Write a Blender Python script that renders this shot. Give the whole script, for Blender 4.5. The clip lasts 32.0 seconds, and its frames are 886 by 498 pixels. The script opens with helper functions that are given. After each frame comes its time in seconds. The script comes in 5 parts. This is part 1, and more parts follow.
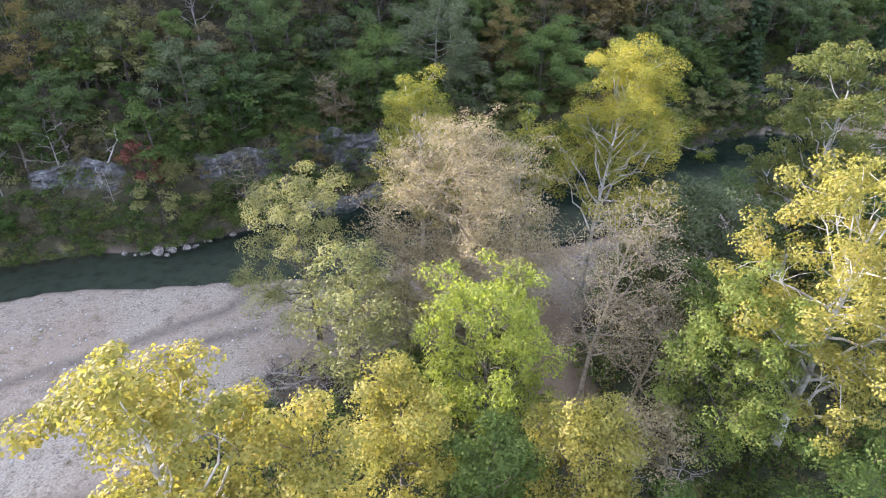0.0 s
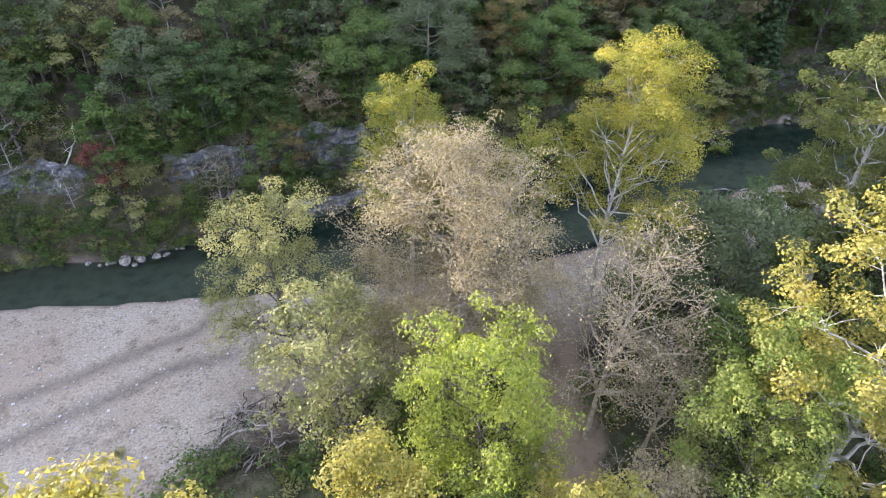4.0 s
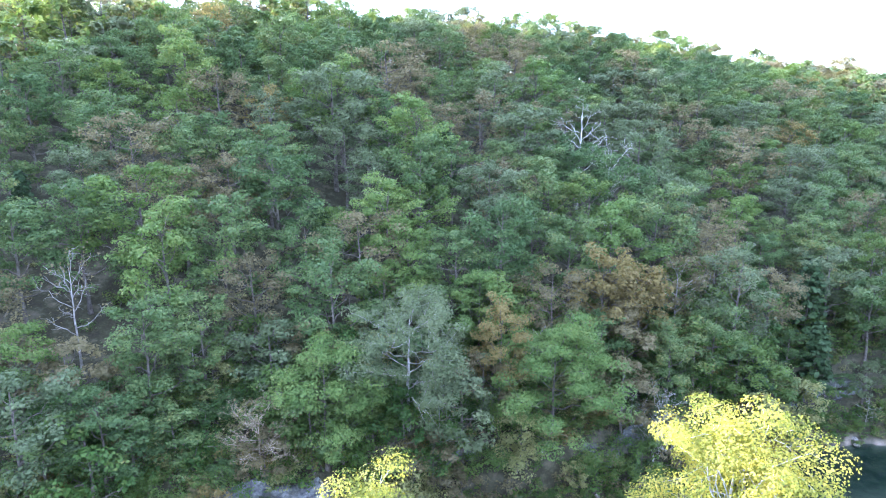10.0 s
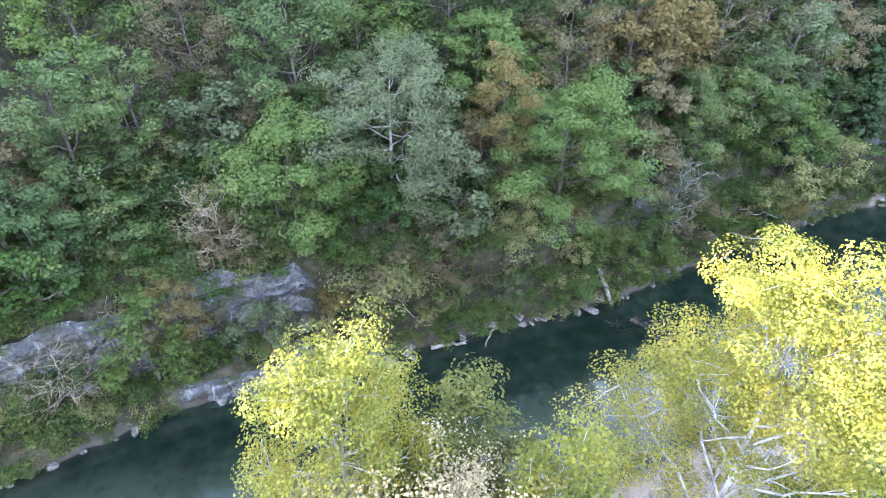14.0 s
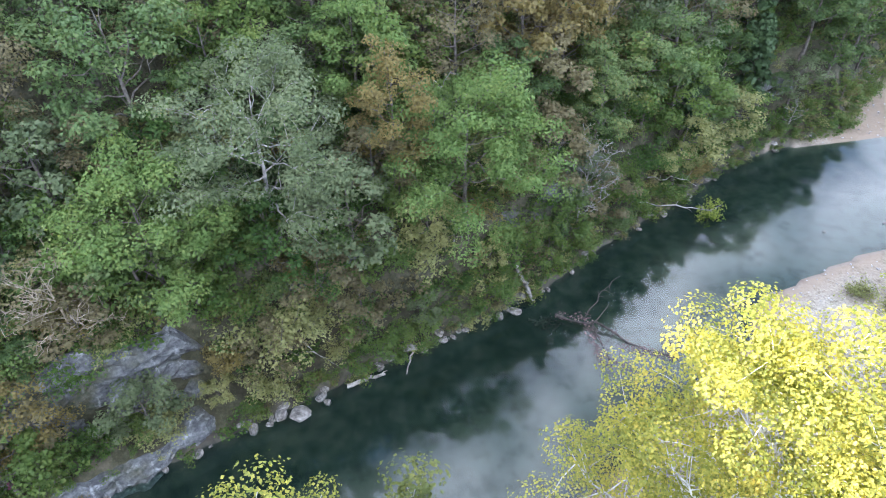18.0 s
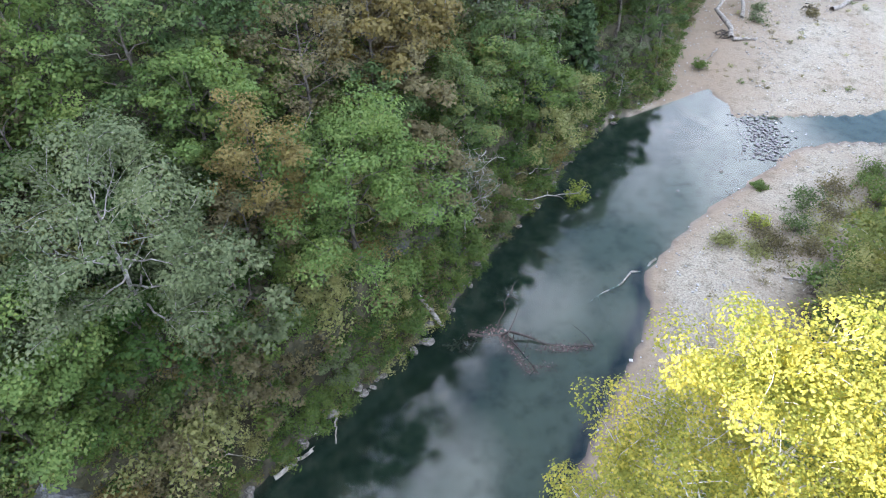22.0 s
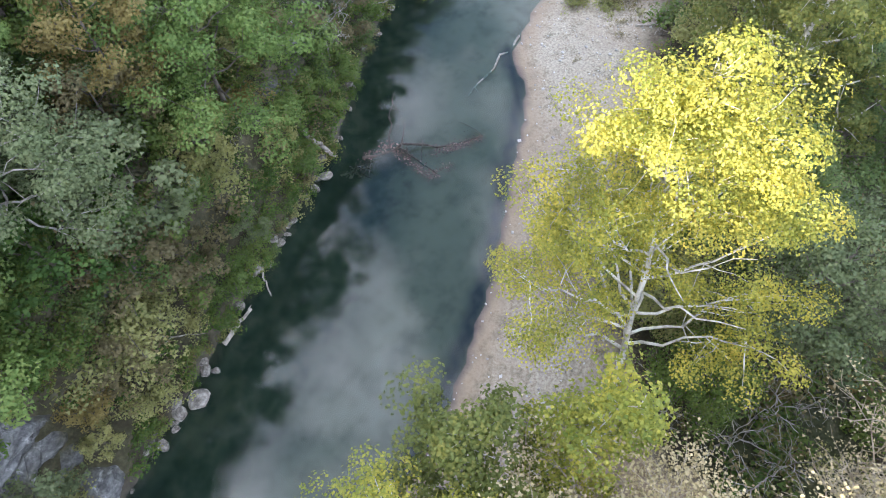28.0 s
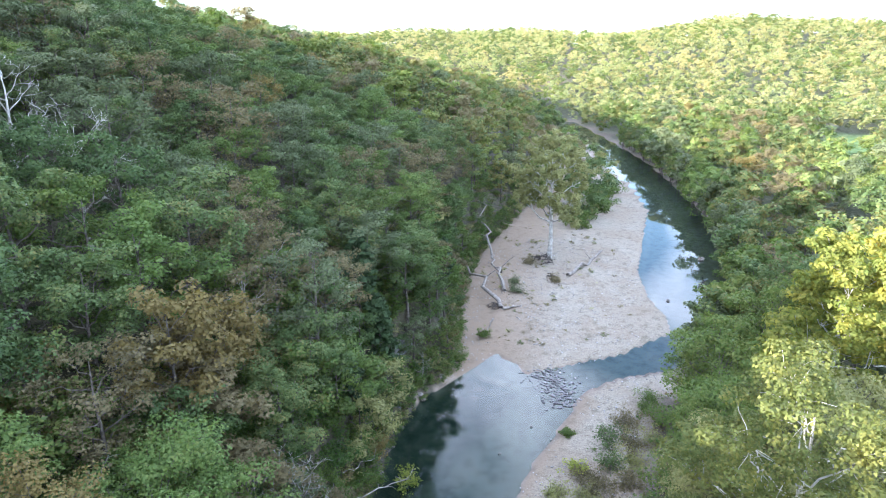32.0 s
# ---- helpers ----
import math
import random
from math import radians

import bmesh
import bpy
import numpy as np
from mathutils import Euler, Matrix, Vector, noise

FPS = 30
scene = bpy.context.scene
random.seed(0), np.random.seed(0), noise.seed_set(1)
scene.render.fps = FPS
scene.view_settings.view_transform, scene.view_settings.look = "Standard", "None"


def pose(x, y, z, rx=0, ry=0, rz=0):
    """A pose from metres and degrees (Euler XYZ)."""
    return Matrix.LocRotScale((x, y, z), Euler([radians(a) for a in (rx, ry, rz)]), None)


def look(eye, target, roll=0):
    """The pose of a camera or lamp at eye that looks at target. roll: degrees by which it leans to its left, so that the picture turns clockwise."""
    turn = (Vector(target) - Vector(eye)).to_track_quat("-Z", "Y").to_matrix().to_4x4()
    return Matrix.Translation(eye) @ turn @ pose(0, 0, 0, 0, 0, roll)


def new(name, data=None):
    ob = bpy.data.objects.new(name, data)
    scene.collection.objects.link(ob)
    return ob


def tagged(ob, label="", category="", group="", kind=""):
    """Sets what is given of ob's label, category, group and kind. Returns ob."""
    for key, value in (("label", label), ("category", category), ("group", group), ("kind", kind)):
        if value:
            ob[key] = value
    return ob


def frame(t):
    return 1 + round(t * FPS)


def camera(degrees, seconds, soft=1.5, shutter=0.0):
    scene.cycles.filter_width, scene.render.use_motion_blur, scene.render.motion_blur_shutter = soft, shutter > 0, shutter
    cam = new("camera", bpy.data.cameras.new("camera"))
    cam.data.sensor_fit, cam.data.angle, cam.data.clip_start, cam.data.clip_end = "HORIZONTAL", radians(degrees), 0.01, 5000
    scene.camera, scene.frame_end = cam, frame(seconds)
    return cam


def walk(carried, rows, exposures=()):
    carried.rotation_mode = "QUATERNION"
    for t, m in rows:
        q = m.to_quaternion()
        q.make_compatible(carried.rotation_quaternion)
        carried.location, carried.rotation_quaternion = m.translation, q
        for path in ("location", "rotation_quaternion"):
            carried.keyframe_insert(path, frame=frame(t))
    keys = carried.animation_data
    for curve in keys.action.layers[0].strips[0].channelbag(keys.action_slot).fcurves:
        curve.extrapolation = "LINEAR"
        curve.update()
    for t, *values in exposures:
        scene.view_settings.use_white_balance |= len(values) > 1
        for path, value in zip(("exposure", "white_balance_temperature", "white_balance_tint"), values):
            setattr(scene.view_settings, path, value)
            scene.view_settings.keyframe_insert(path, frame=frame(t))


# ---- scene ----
cam = camera(71.4, 32.0, soft=1.0)
PATH = [
    (0, (0.476, -12.498, 42.147), (0.417, -10.842, 41.026), 0.2),
    (0.5, (0.672, -11.903, 42.109), (0.612, -10.27, 40.957), 0.3),
    (1, (0.793, -11.257, 42.053), (0.73, -9.645, 40.871), 0.2),
    (1.5, (0.832, -10.524, 42.003), (0.77, -8.92, 40.81), 0.1),
    (2, (0.852, -9.705, 41.965), (0.791, -8.102, 40.771), 0.2),
    (2.5, (0.9, -8.816, 41.943), (0.839, -7.213, 40.748), 0.1),
    (3, (0.949, -7.717, 41.927), (0.888, -6.114, 40.733), 0.1),
    (3.5, (0.961, -6.422, 41.935), (0.903, -4.819, 40.741), 0.1),
    (5.5, (1.171, 0.103, 41.834), (1.114, 1.709, 40.643), 0.1),
    (6, (1.158, 1.808, 41.823), (1.104, 3.414, 40.632), 0.0),
    (6.5, (1.11, 3.533, 41.831), (1.058, 5.139, 40.64), 0.1),
    (7, (1.041, 5.362, 41.828), (0.99, 6.988, 40.664), -0.0),
    (7.5, (1.025, 7.057, 41.838), (0.974, 8.834, 40.921), -0.1),
    (8, (1.038, 8.662, 41.858), (0.986, 10.555, 41.214), -0.1),
    (8.5, (0.976, 10.247, 41.872), (0.929, 12.2, 41.442), -0.2),
    (9, (0.952, 11.773, 41.85), (0.907, 13.725, 41.419), -0.2),
    (9.5, (0.886, 13.243, 41.816), (0.845, 15.196, 41.384), -0.3),
    (10, (0.864, 14.788, 41.781), (0.827, 16.738, 41.339), -0.2),
    (10.5, (0.846, 16.379, 41.696), (0.814, 18.312, 41.184), -0.2),
    (11, (0.726, 17.9, 41.596), (0.704, 19.8, 40.972), 0.0),
    (11.5, (0.713, 19.405, 41.548), (0.696, 21.263, 40.809), 0.0),
    (12, (0.769, 20.835, 41.531), (0.753, 22.646, 40.682), -0.0),
    (12.5, (0.794, 22.343, 41.479), (0.778, 24.1, 40.524), -0.1),
    (13, (0.816, 23.789, 41.416), (0.803, 25.487, 40.358), 0.0),
    (13.5, (0.941, 25.14, 41.403), (0.925, 26.771, 40.246), -0.0),
    (14, (1.039, 26.371, 41.372), (1.023, 27.932, 40.122), -0.1),
    (14.5, (0.987, 27.612, 41.339), (0.975, 29.098, 40.0), -0.0),
    (16.5, (1.36, 32.09, 41.727), (1.385, 33.536, 40.345), 0.3),
    (17, (1.369, 33.1, 41.689), (1.46, 34.544, 40.309), 0.3),
    (17.5, (1.374, 33.995, 41.659), (1.556, 35.433, 40.28), 0.2),
    (18, (1.453, 34.89, 41.618), (1.743, 36.311, 40.241), -0.0),
    (18.5, (1.606, 35.73, 41.581), (2.023, 37.121, 40.206), -0.2),
    (19, (1.755, 36.541, 41.582), (2.304, 37.886, 40.206), -0.4),
    (19.5, (1.871, 37.22, 41.53), (2.529, 38.515, 40.155), -0.7),
    (20, (1.785, 37.807, 41.516), (2.491, 39.076, 40.141), -0.6),
    (20.5, (1.479, 38.37, 41.516), (2.203, 39.629, 40.141), -0.5),
    (21, (0.954, 38.927, 41.542), (1.688, 40.181, 40.168), -0.4),
    (21.5, (0.177, 39.553, 41.549), (0.919, 40.802, 40.175), -0.2),
    (22, (-0.758, 40.161, 41.534), (-0.01, 41.407, 40.16), -0.0),
    (22.5, (-1.747, 40.75, 41.529), (-0.995, 41.995, 40.156), 0.1),
    (23, (-2.52, 41.113, 41.543), (-1.79, 42.316, 40.121), 0.0),
    (23.5, (-2.733, 41.206, 41.578), (-2.061, 42.302, 40.047), 0.2),
    (24, (-2.802, 41.213, 41.594), (-2.197, 42.194, 39.96), 0.3),
    (24.5, (-2.813, 41.167, 41.614), (-2.279, 42.031, 39.891), 0.4),
    (26.5, (-2.463, 41.298, 41.83), (-1.876, 42.071, 40.082), 0.0),
    (27, (-2.43, 41.396, 41.871), (-1.765, 42.096, 40.119), -0.1),
    (27.5, (-2.504, 41.475, 41.937), (-1.778, 42.105, 40.183), -0.1),
    (28, (-2.503, 41.544, 41.971), (-1.747, 42.171, 40.229), -0.1),
    (28.5, (-2.543, 41.556, 41.991), (-1.665, 42.265, 40.34), 0.1),
    (29, (-2.536, 41.58, 41.976), (-1.541, 42.37, 40.432), 0.1),
    (29.5, (-2.551, 41.535, 42.015), (-1.442, 42.411, 40.6), 0.2),
    (30, (-2.543, 41.439, 42.073), (-1.328, 42.396, 40.803), 0.2),
    (30.5, (-2.496, 41.258, 42.148), (-1.19, 42.284, 41.034), 0.2),
    (31, (-2.45, 41.142, 42.205), (-1.065, 42.229, 41.257), 0.2),
    (31.5, (-2.294, 41.176, 42.262), (-0.841, 42.314, 41.491), 0.1),
    (32, (-2.029, 41.252, 42.311), (-0.524, 42.429, 41.718), 0.3),
]
walk(cam, [(t, look(eye, target, roll)) for t, eye, target, roll in PATH],
     [(0, 1.95, 5600, 22), (6.5, 2.15, 5500, 22), (8.5, 3.15, 4800, 20), (10, 3.15, 4800, 20), (12.5, 3.15, 5050, 20), (17, 3.0, 5450, 17), (22, 2.65, 5700, 14), (28, 2.65, 5800, 15), (31, 2.5, 5700, 14), (32, 2.5, 5300, 15)])

# ---------------- light ----------------
SUN_AZ, SUN_EL = radians(-62), radians(14.6)      # clockwise from +y
world = bpy.data.worlds.new("sky")
scene.world = world
world.use_nodes = True
wn, wl = world.node_tree.nodes, world.node_tree.links
sky = wn.new("ShaderNodeTexSky")
sky.sky_type, sky.sun_disc = "NISHITA", False
sky.sun_elevation, sky.sun_rotation = SUN_EL, SUN_AZ
sky.air_density, sky.dust_density = 1.0, 1.5
coord = wn.new("ShaderNodeTexCoord")
cloud = wn.new("ShaderNodeTexNoise")
cloud.inputs["Scale"].default_value, cloud.inputs["Detail"].default_value = 4.5, 6.0
ramp = wn.new("ShaderNodeValToRGB")
ramp.color_ramp.elements[0].position, ramp.color_ramp.elements[1].position = 0.42, 0.66
mixc = wn.new("ShaderNodeMix")
mixc.data_type = "RGBA"
mixc.inputs["B"].default_value = (9.6, 9.8, 10.2, 1)
wl.new(coord.outputs["Generated"], cloud.inputs["Vector"])
wl.new(cloud.outputs["Fac"], ramp.inputs["Fac"])
wl.new(ramp.outputs["Color"], mixc.inputs["Factor"])
wl.new(sky.outputs["Color"], mixc.inputs["A"])
wl.new(mixc.outputs["Result"], wn["Background"].inputs["Color"])
wn["Background"].inputs["Strength"].default_value = 0.12
sun = new("sun", bpy.data.lights.new("sun", "SUN"))
sun.data.energy, sun.data.angle, sun.data.color = 5.0, radians(0.6), (1.0, 0.86, 0.62)
sun.matrix_world = look((0, 0, 200), (-math.sin(SUN_AZ) * math.cos(SUN_EL), -math.cos(SUN_AZ) * math.cos(SUN_EL), 200 - math.sin(SUN_EL)))


# ---------------- materials ----------------
def material(name, rough=0.85):
    m = bpy.data.materials.new(name)
    m.use_nodes = True
    p = m.node_tree.nodes["Principled BSDF"]
    p.inputs["Roughness"].default_value = rough
    return m, m.node_tree.nodes, m.node_tree.links, p


def noise_node(n, l, scale, detail=4.0, rough=0.55, src=None):
    t = n.new("ShaderNodeTexNoise")
    t.inputs["Scale"].default_value, t.inputs["Detail"].default_value, t.inputs["Roughness"].default_value = scale, detail, rough
    if src is not None:
        l.new(src, t.inputs["Vector"])
    return t.outputs["Fac"]


def ramp_node(n, l, fac, stops):
    r = n.new("ShaderNodeValToRGB")
    e = r.color_ramp.elements
    while len(e) < len(stops):
        e.new(0.5)
    for k, (pos, col) in enumerate(stops):
        e[k].position, e[k].color = pos, (*col, 1)
    l.new(fac, r.inputs["Fac"])
    return r.outputs["Color"]


def mix_node(n, l, fac, a, b, blend="MIX"):
    m = n.new("ShaderNodeMix")
    m.data_type, m.blend_type = "RGBA", blend
    for key, v in (("Factor", fac), ("A", a), ("B", b)):
        if hasattr(v, "is_output"):
            l.new(v, m.inputs[key])
        elif isinstance(v, tuple):
            m.inputs[key].default_value = (*v, 1)
        else:
            m.inputs[key].default_value = v
    return m.outputs["Result"]


def math_node(n, l, op, a, b=0.0, clamp=False):
    m = n.new("ShaderNodeMath")
    m.operation, m.use_clamp = op, clamp
    for k, v in enumerate((a, b)):
        if hasattr(v, "is_output"):
            l.new(v, m.inputs[k])
        else:
            m.inputs[k].default_value = v
    return m.outputs[0]


def bump_node(n, l, p, height, strength, dist):
    b = n.new("ShaderNodeBump")
    b.inputs["Strength"].default_value, b.inputs["Distance"].default_value = strength, dist
    l.new(height, b.inputs["Height"])
    l.new(b.outputs["Normal"], p.inputs["Normal"])


def leaf_material(name, stops, through_light=0.4, spread=0.5, leaflets=7.5, gaps=False):
    """Sprays of leaflets with gaps between them: colour varies leaf by leaf, clump by clump and tree by tree; light shines through."""
    m, n, l, p = material(name, 0.6)
    geo, info, pos = n.new("ShaderNodeNewGeometry"), n.new("ShaderNodeObjectInfo"), n.new("ShaderNodeTexCoord")
    big = noise_node(n, l, 0.45, 2.0, src=pos.outputs["Object"])
    spots = n.new("ShaderNodeTexVoronoi")
    spots.inputs["Scale"].default_value = leaflets
    l.new(pos.outputs["Object"], spots.inputs["Vector"])
    fac = math_node(n, l, "ADD", math_node(n, l, "MULTIPLY", geo.outputs["Random Per Island"], 0.4), math_node(n, l, "MULTIPLY", spots.outputs["Color"], 0.12))
    fac = math_node(n, l, "ADD", fac, math_node(n, l, "MULTIPLY", info.outputs["Random"], 0.55 * spread))
    fac = math_node(n, l, "ADD", fac, math_node(n, l, "MULTIPLY", math_node(n, l, "SUBTRACT", big, 0.5), 1.1))
    tint = n.new("ShaderNodeAttribute")
    tint.attribute_name = "tint"
    fac = math_node(n, l, "ADD", fac, math_node(n, l, "MULTIPLY", tint.outputs["Fac"], 0.55 * spread))
    fac = math_node(n, l, "ADD", fac, 0.27 * (1 - spread), True)
    col = ramp_node(n, l, fac, stops)
    l.new(col, p.inputs["Base Color"])
    p.inputs["Specular IOR Level"].default_value = 0.25
    tr = n.new("ShaderNodeBsdfTranslucent")
    hsv = n.new("ShaderNodeHueSaturation")
    hsv.inputs["Saturation"].default_value, hsv.inputs["Value"].default_value = 1.15, 1.5
    l.new(col, hsv.inputs["Color"])
    l.new(hsv.outputs["Color"], tr.inputs["Color"])
    mx = n.new("ShaderNodeMixShader")
    mx.inputs["Fac"].default_value = through_light
    l.new(p.outputs["BSDF"], mx.inputs[1])
    l.new(tr.outputs["BSDF"], mx.inputs[2])
    if not gaps:
        l.new(mx.outputs["Shader"], n["Material Output"].inputs["Surface"])
        return m
    gap = n.new("ShaderNodeMixShader")
    l.new(math_node(n, l, "GREATER_THAN", spots.outputs["Distance"], 0.54), gap.inputs["Fac"])
    l.new(mx.outputs["Shader"], gap.inputs[1])
    l.new(n.new("ShaderNodeBsdfTransparent").outputs[0], gap.inputs[2])
    l.new(gap.outputs["Shader"], n["Material Output"].inputs["Surface"])
    return m


def bark_material(name, dark, light, scale=2.5):
    m, n, l, p = material(name, 0.9)
    pos = n.new("ShaderNodeTexCoord").outputs["Object"]
    a, b = noise_node(n, l, scale, 5.0, src=pos), noise_node(n, l, scale * 9, 3.0, src=pos)
    fac = math_node(n, l, "ADD", math_node(n, l, "MULTIPLY", a, 0.75), math_node(n, l, "MULTIPLY", b, 0.25))
    l.new(ramp_node(n, l, fac, [(0.36, dark), (0.62, light)]), p.inputs["Base Color"])
    bump_node(n, l, p, b, 0.5, 0.04)
    return m


LEAF_SPECS = {
    "oak": ("oak_leaves", [(0.0, (0.042, 0.074, 0.023)), (0.5, (0.084, 0.124, 0.040)), (0.85, (0.134, 0.168, 0.054)), (1.0, (0.180, 0.170, 0.054))], 0.3, 0.8),
    "pale_oak": ("pale_oak_leaves", [(0.0, (0.068, 0.115, 0.028)), (0.5, (0.120, 0.172, 0.044)), (1.0, (0.195, 0.222, 0.060))], 0.32),
    "grey_oak": ("grey_green_leaves", [(0.0, (0.056, 0.080, 0.034)), (0.5, (0.100, 0.124, 0.056)), (1.0, (0.152, 0.168, 0.080))], 0.28),
    "orange": ("rust_leaves", [(0.0, (0.105, 0.088, 0.036)), (0.5, (0.178, 0.142, 0.050)), (1.0, (0.235, 0.195, 0.070))]),
    "brown": ("brown_leaves", [(0.0, (0.085, 0.078, 0.040)), (0.5, (0.150, 0.128, 0.064)), (1.0, (0.200, 0.172, 0.085))]),
    "cedar": ("cedar_needles", [(0.0, (0.026, 0.046, 0.016)), (0.6, (0.044, 0.074, 0.025)), (1.0, (0.066, 0.096, 0.034))], 0.12),
    "sycamore": ("sycamore_leaves", [(0.0, (0.10, 0.138, 0.030)), (0.45, (0.195, 0.21, 0.044)), (0.8, (0.37, 0.335, 0.068)), (1.0, (0.49, 0.40, 0.09))], 0.45, 0.5, 8.0),
    # sycamore leaves darkened, the hill's shade on these crowns put into the colour
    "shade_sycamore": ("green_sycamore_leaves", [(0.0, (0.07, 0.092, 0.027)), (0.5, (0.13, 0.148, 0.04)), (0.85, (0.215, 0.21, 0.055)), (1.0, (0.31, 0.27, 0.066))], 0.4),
    "gold": ("golden_leaves", [(0.0, (0.15, 0.17, 0.04)), (0.5, (0.27, 0.25, 0.06)), (0.85, (0.37, 0.31, 0.085)), (1.0, (0.36, 0.25, 0.08))], 0.42, 0.5, 8.0),
    "beige": ("dry_beige_leaves", [(0.0, (0.2, 0.165, 0.09)), (0.5, (0.33, 0.275, 0.155)), (1.0, (0.46, 0.4, 0.24))], 0.3, 0.5, 8.0),
    "olive": ("olive_leaves", [(0.0, (0.13, 0.145, 0.05)), (0.5, (0.22, 0.225, 0.085)), (1.0, (0.33, 0.3, 0.12))], 0.35, 0.5, 8.0),
    "lime": ("lime_green_leaves", [(0.0, (0.13, 0.17, 0.035)), (0.5, (0.235, 0.27, 0.055)), (1.0, (0.36, 0.37, 0.085))], 0.45, 0.5, 8.0),
    "green": ("fresh_green_leaves", [(0.0, (0.050, 0.085, 0.020)), (0.5, (0.098, 0.142, 0.033)), (1.0, (0.172, 0.195, 0.052))], 0.36),
    "elm": ("sunny_green_leaves", [(0.0, (0.085, 0.13, 0.03)), (0.5, (0.165, 0.215, 0.05)), (1.0, (0.27, 0.28, 0.075))], 0.42),
    "under": ("undergrowth_leaves", [(0.0, (0.028, 0.060, 0.012)), (0.4, (0.054, 0.098, 0.019)), (0.65, (0.085, 0.130, 0.026)), (0.85, (0.130, 0.142, 0.036)), (1.0, (0.140, 0.105, 0.042))], 0.3, 0.9),
    "red": ("red_leaves", [(0.0, (0.12, 0.045, 0.035)), (0.6, (0.2, 0.08, 0.055)), (1.0, (0.24, 0.14, 0.08))], 0.3),
    "purple": ("purple_leaves", [(0.0, (0.06, 0.02, 0.03)), (0.6, (0.12, 0.04, 0.055)), (1.0, (0.15, 0.07, 0.07))], 0.3),
    # pale and greyed: distance haze over the hills is put into this leaf colour
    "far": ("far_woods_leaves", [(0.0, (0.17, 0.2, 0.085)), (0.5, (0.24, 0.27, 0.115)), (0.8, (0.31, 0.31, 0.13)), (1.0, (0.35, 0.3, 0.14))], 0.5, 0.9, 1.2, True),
}
LEAF = {}
for key, spec in LEAF_SPECS.items():
    more = dict(zip(("through_light", "spread", "leaflets", "gaps"), spec[2:]))
    LEAF[key] = leaf_material(spec[0], spec[1], **more)
    if key in ("oak", "pale_oak", "grey_oak", "orange", "brown", "green"):
        LEAF[key + "_far"] = leaf_material(spec[0] + "_coarse", spec[1], **{**more, "leaflets": 2.6, "gaps": True})
LEAF["olive_bush"] = LEAF["olive"]
BARK = bark_material("grey_brown_bark", (0.05, 0.04, 0.03), (0.17, 0.145, 0.12))
PALE_BARK = bark_material("pale_peeling_bark", (0.22, 0.2, 0.165), (0.62, 0.59, 0.53), 1.4)
ASH_BARK = bark_material("ash_grey_bark", (0.14, 0.125, 0.11), (0.4, 0.37, 0.33), 1.6)
TAN_BARK = bark_material("tan_twig_bark", (0.17, 0.135, 0.09), (0.43, 0.36, 0.255), 1.6)
DRIFT = bark_material("weathered_driftwood", (0.13, 0.11, 0.09), (0.38, 0.345, 0.3), 3.0)
DARKWOOD = bark_material("wet_dark_wood", (0.02, 0.017, 0.014), (0.08, 0.065, 0.052), 3.0)


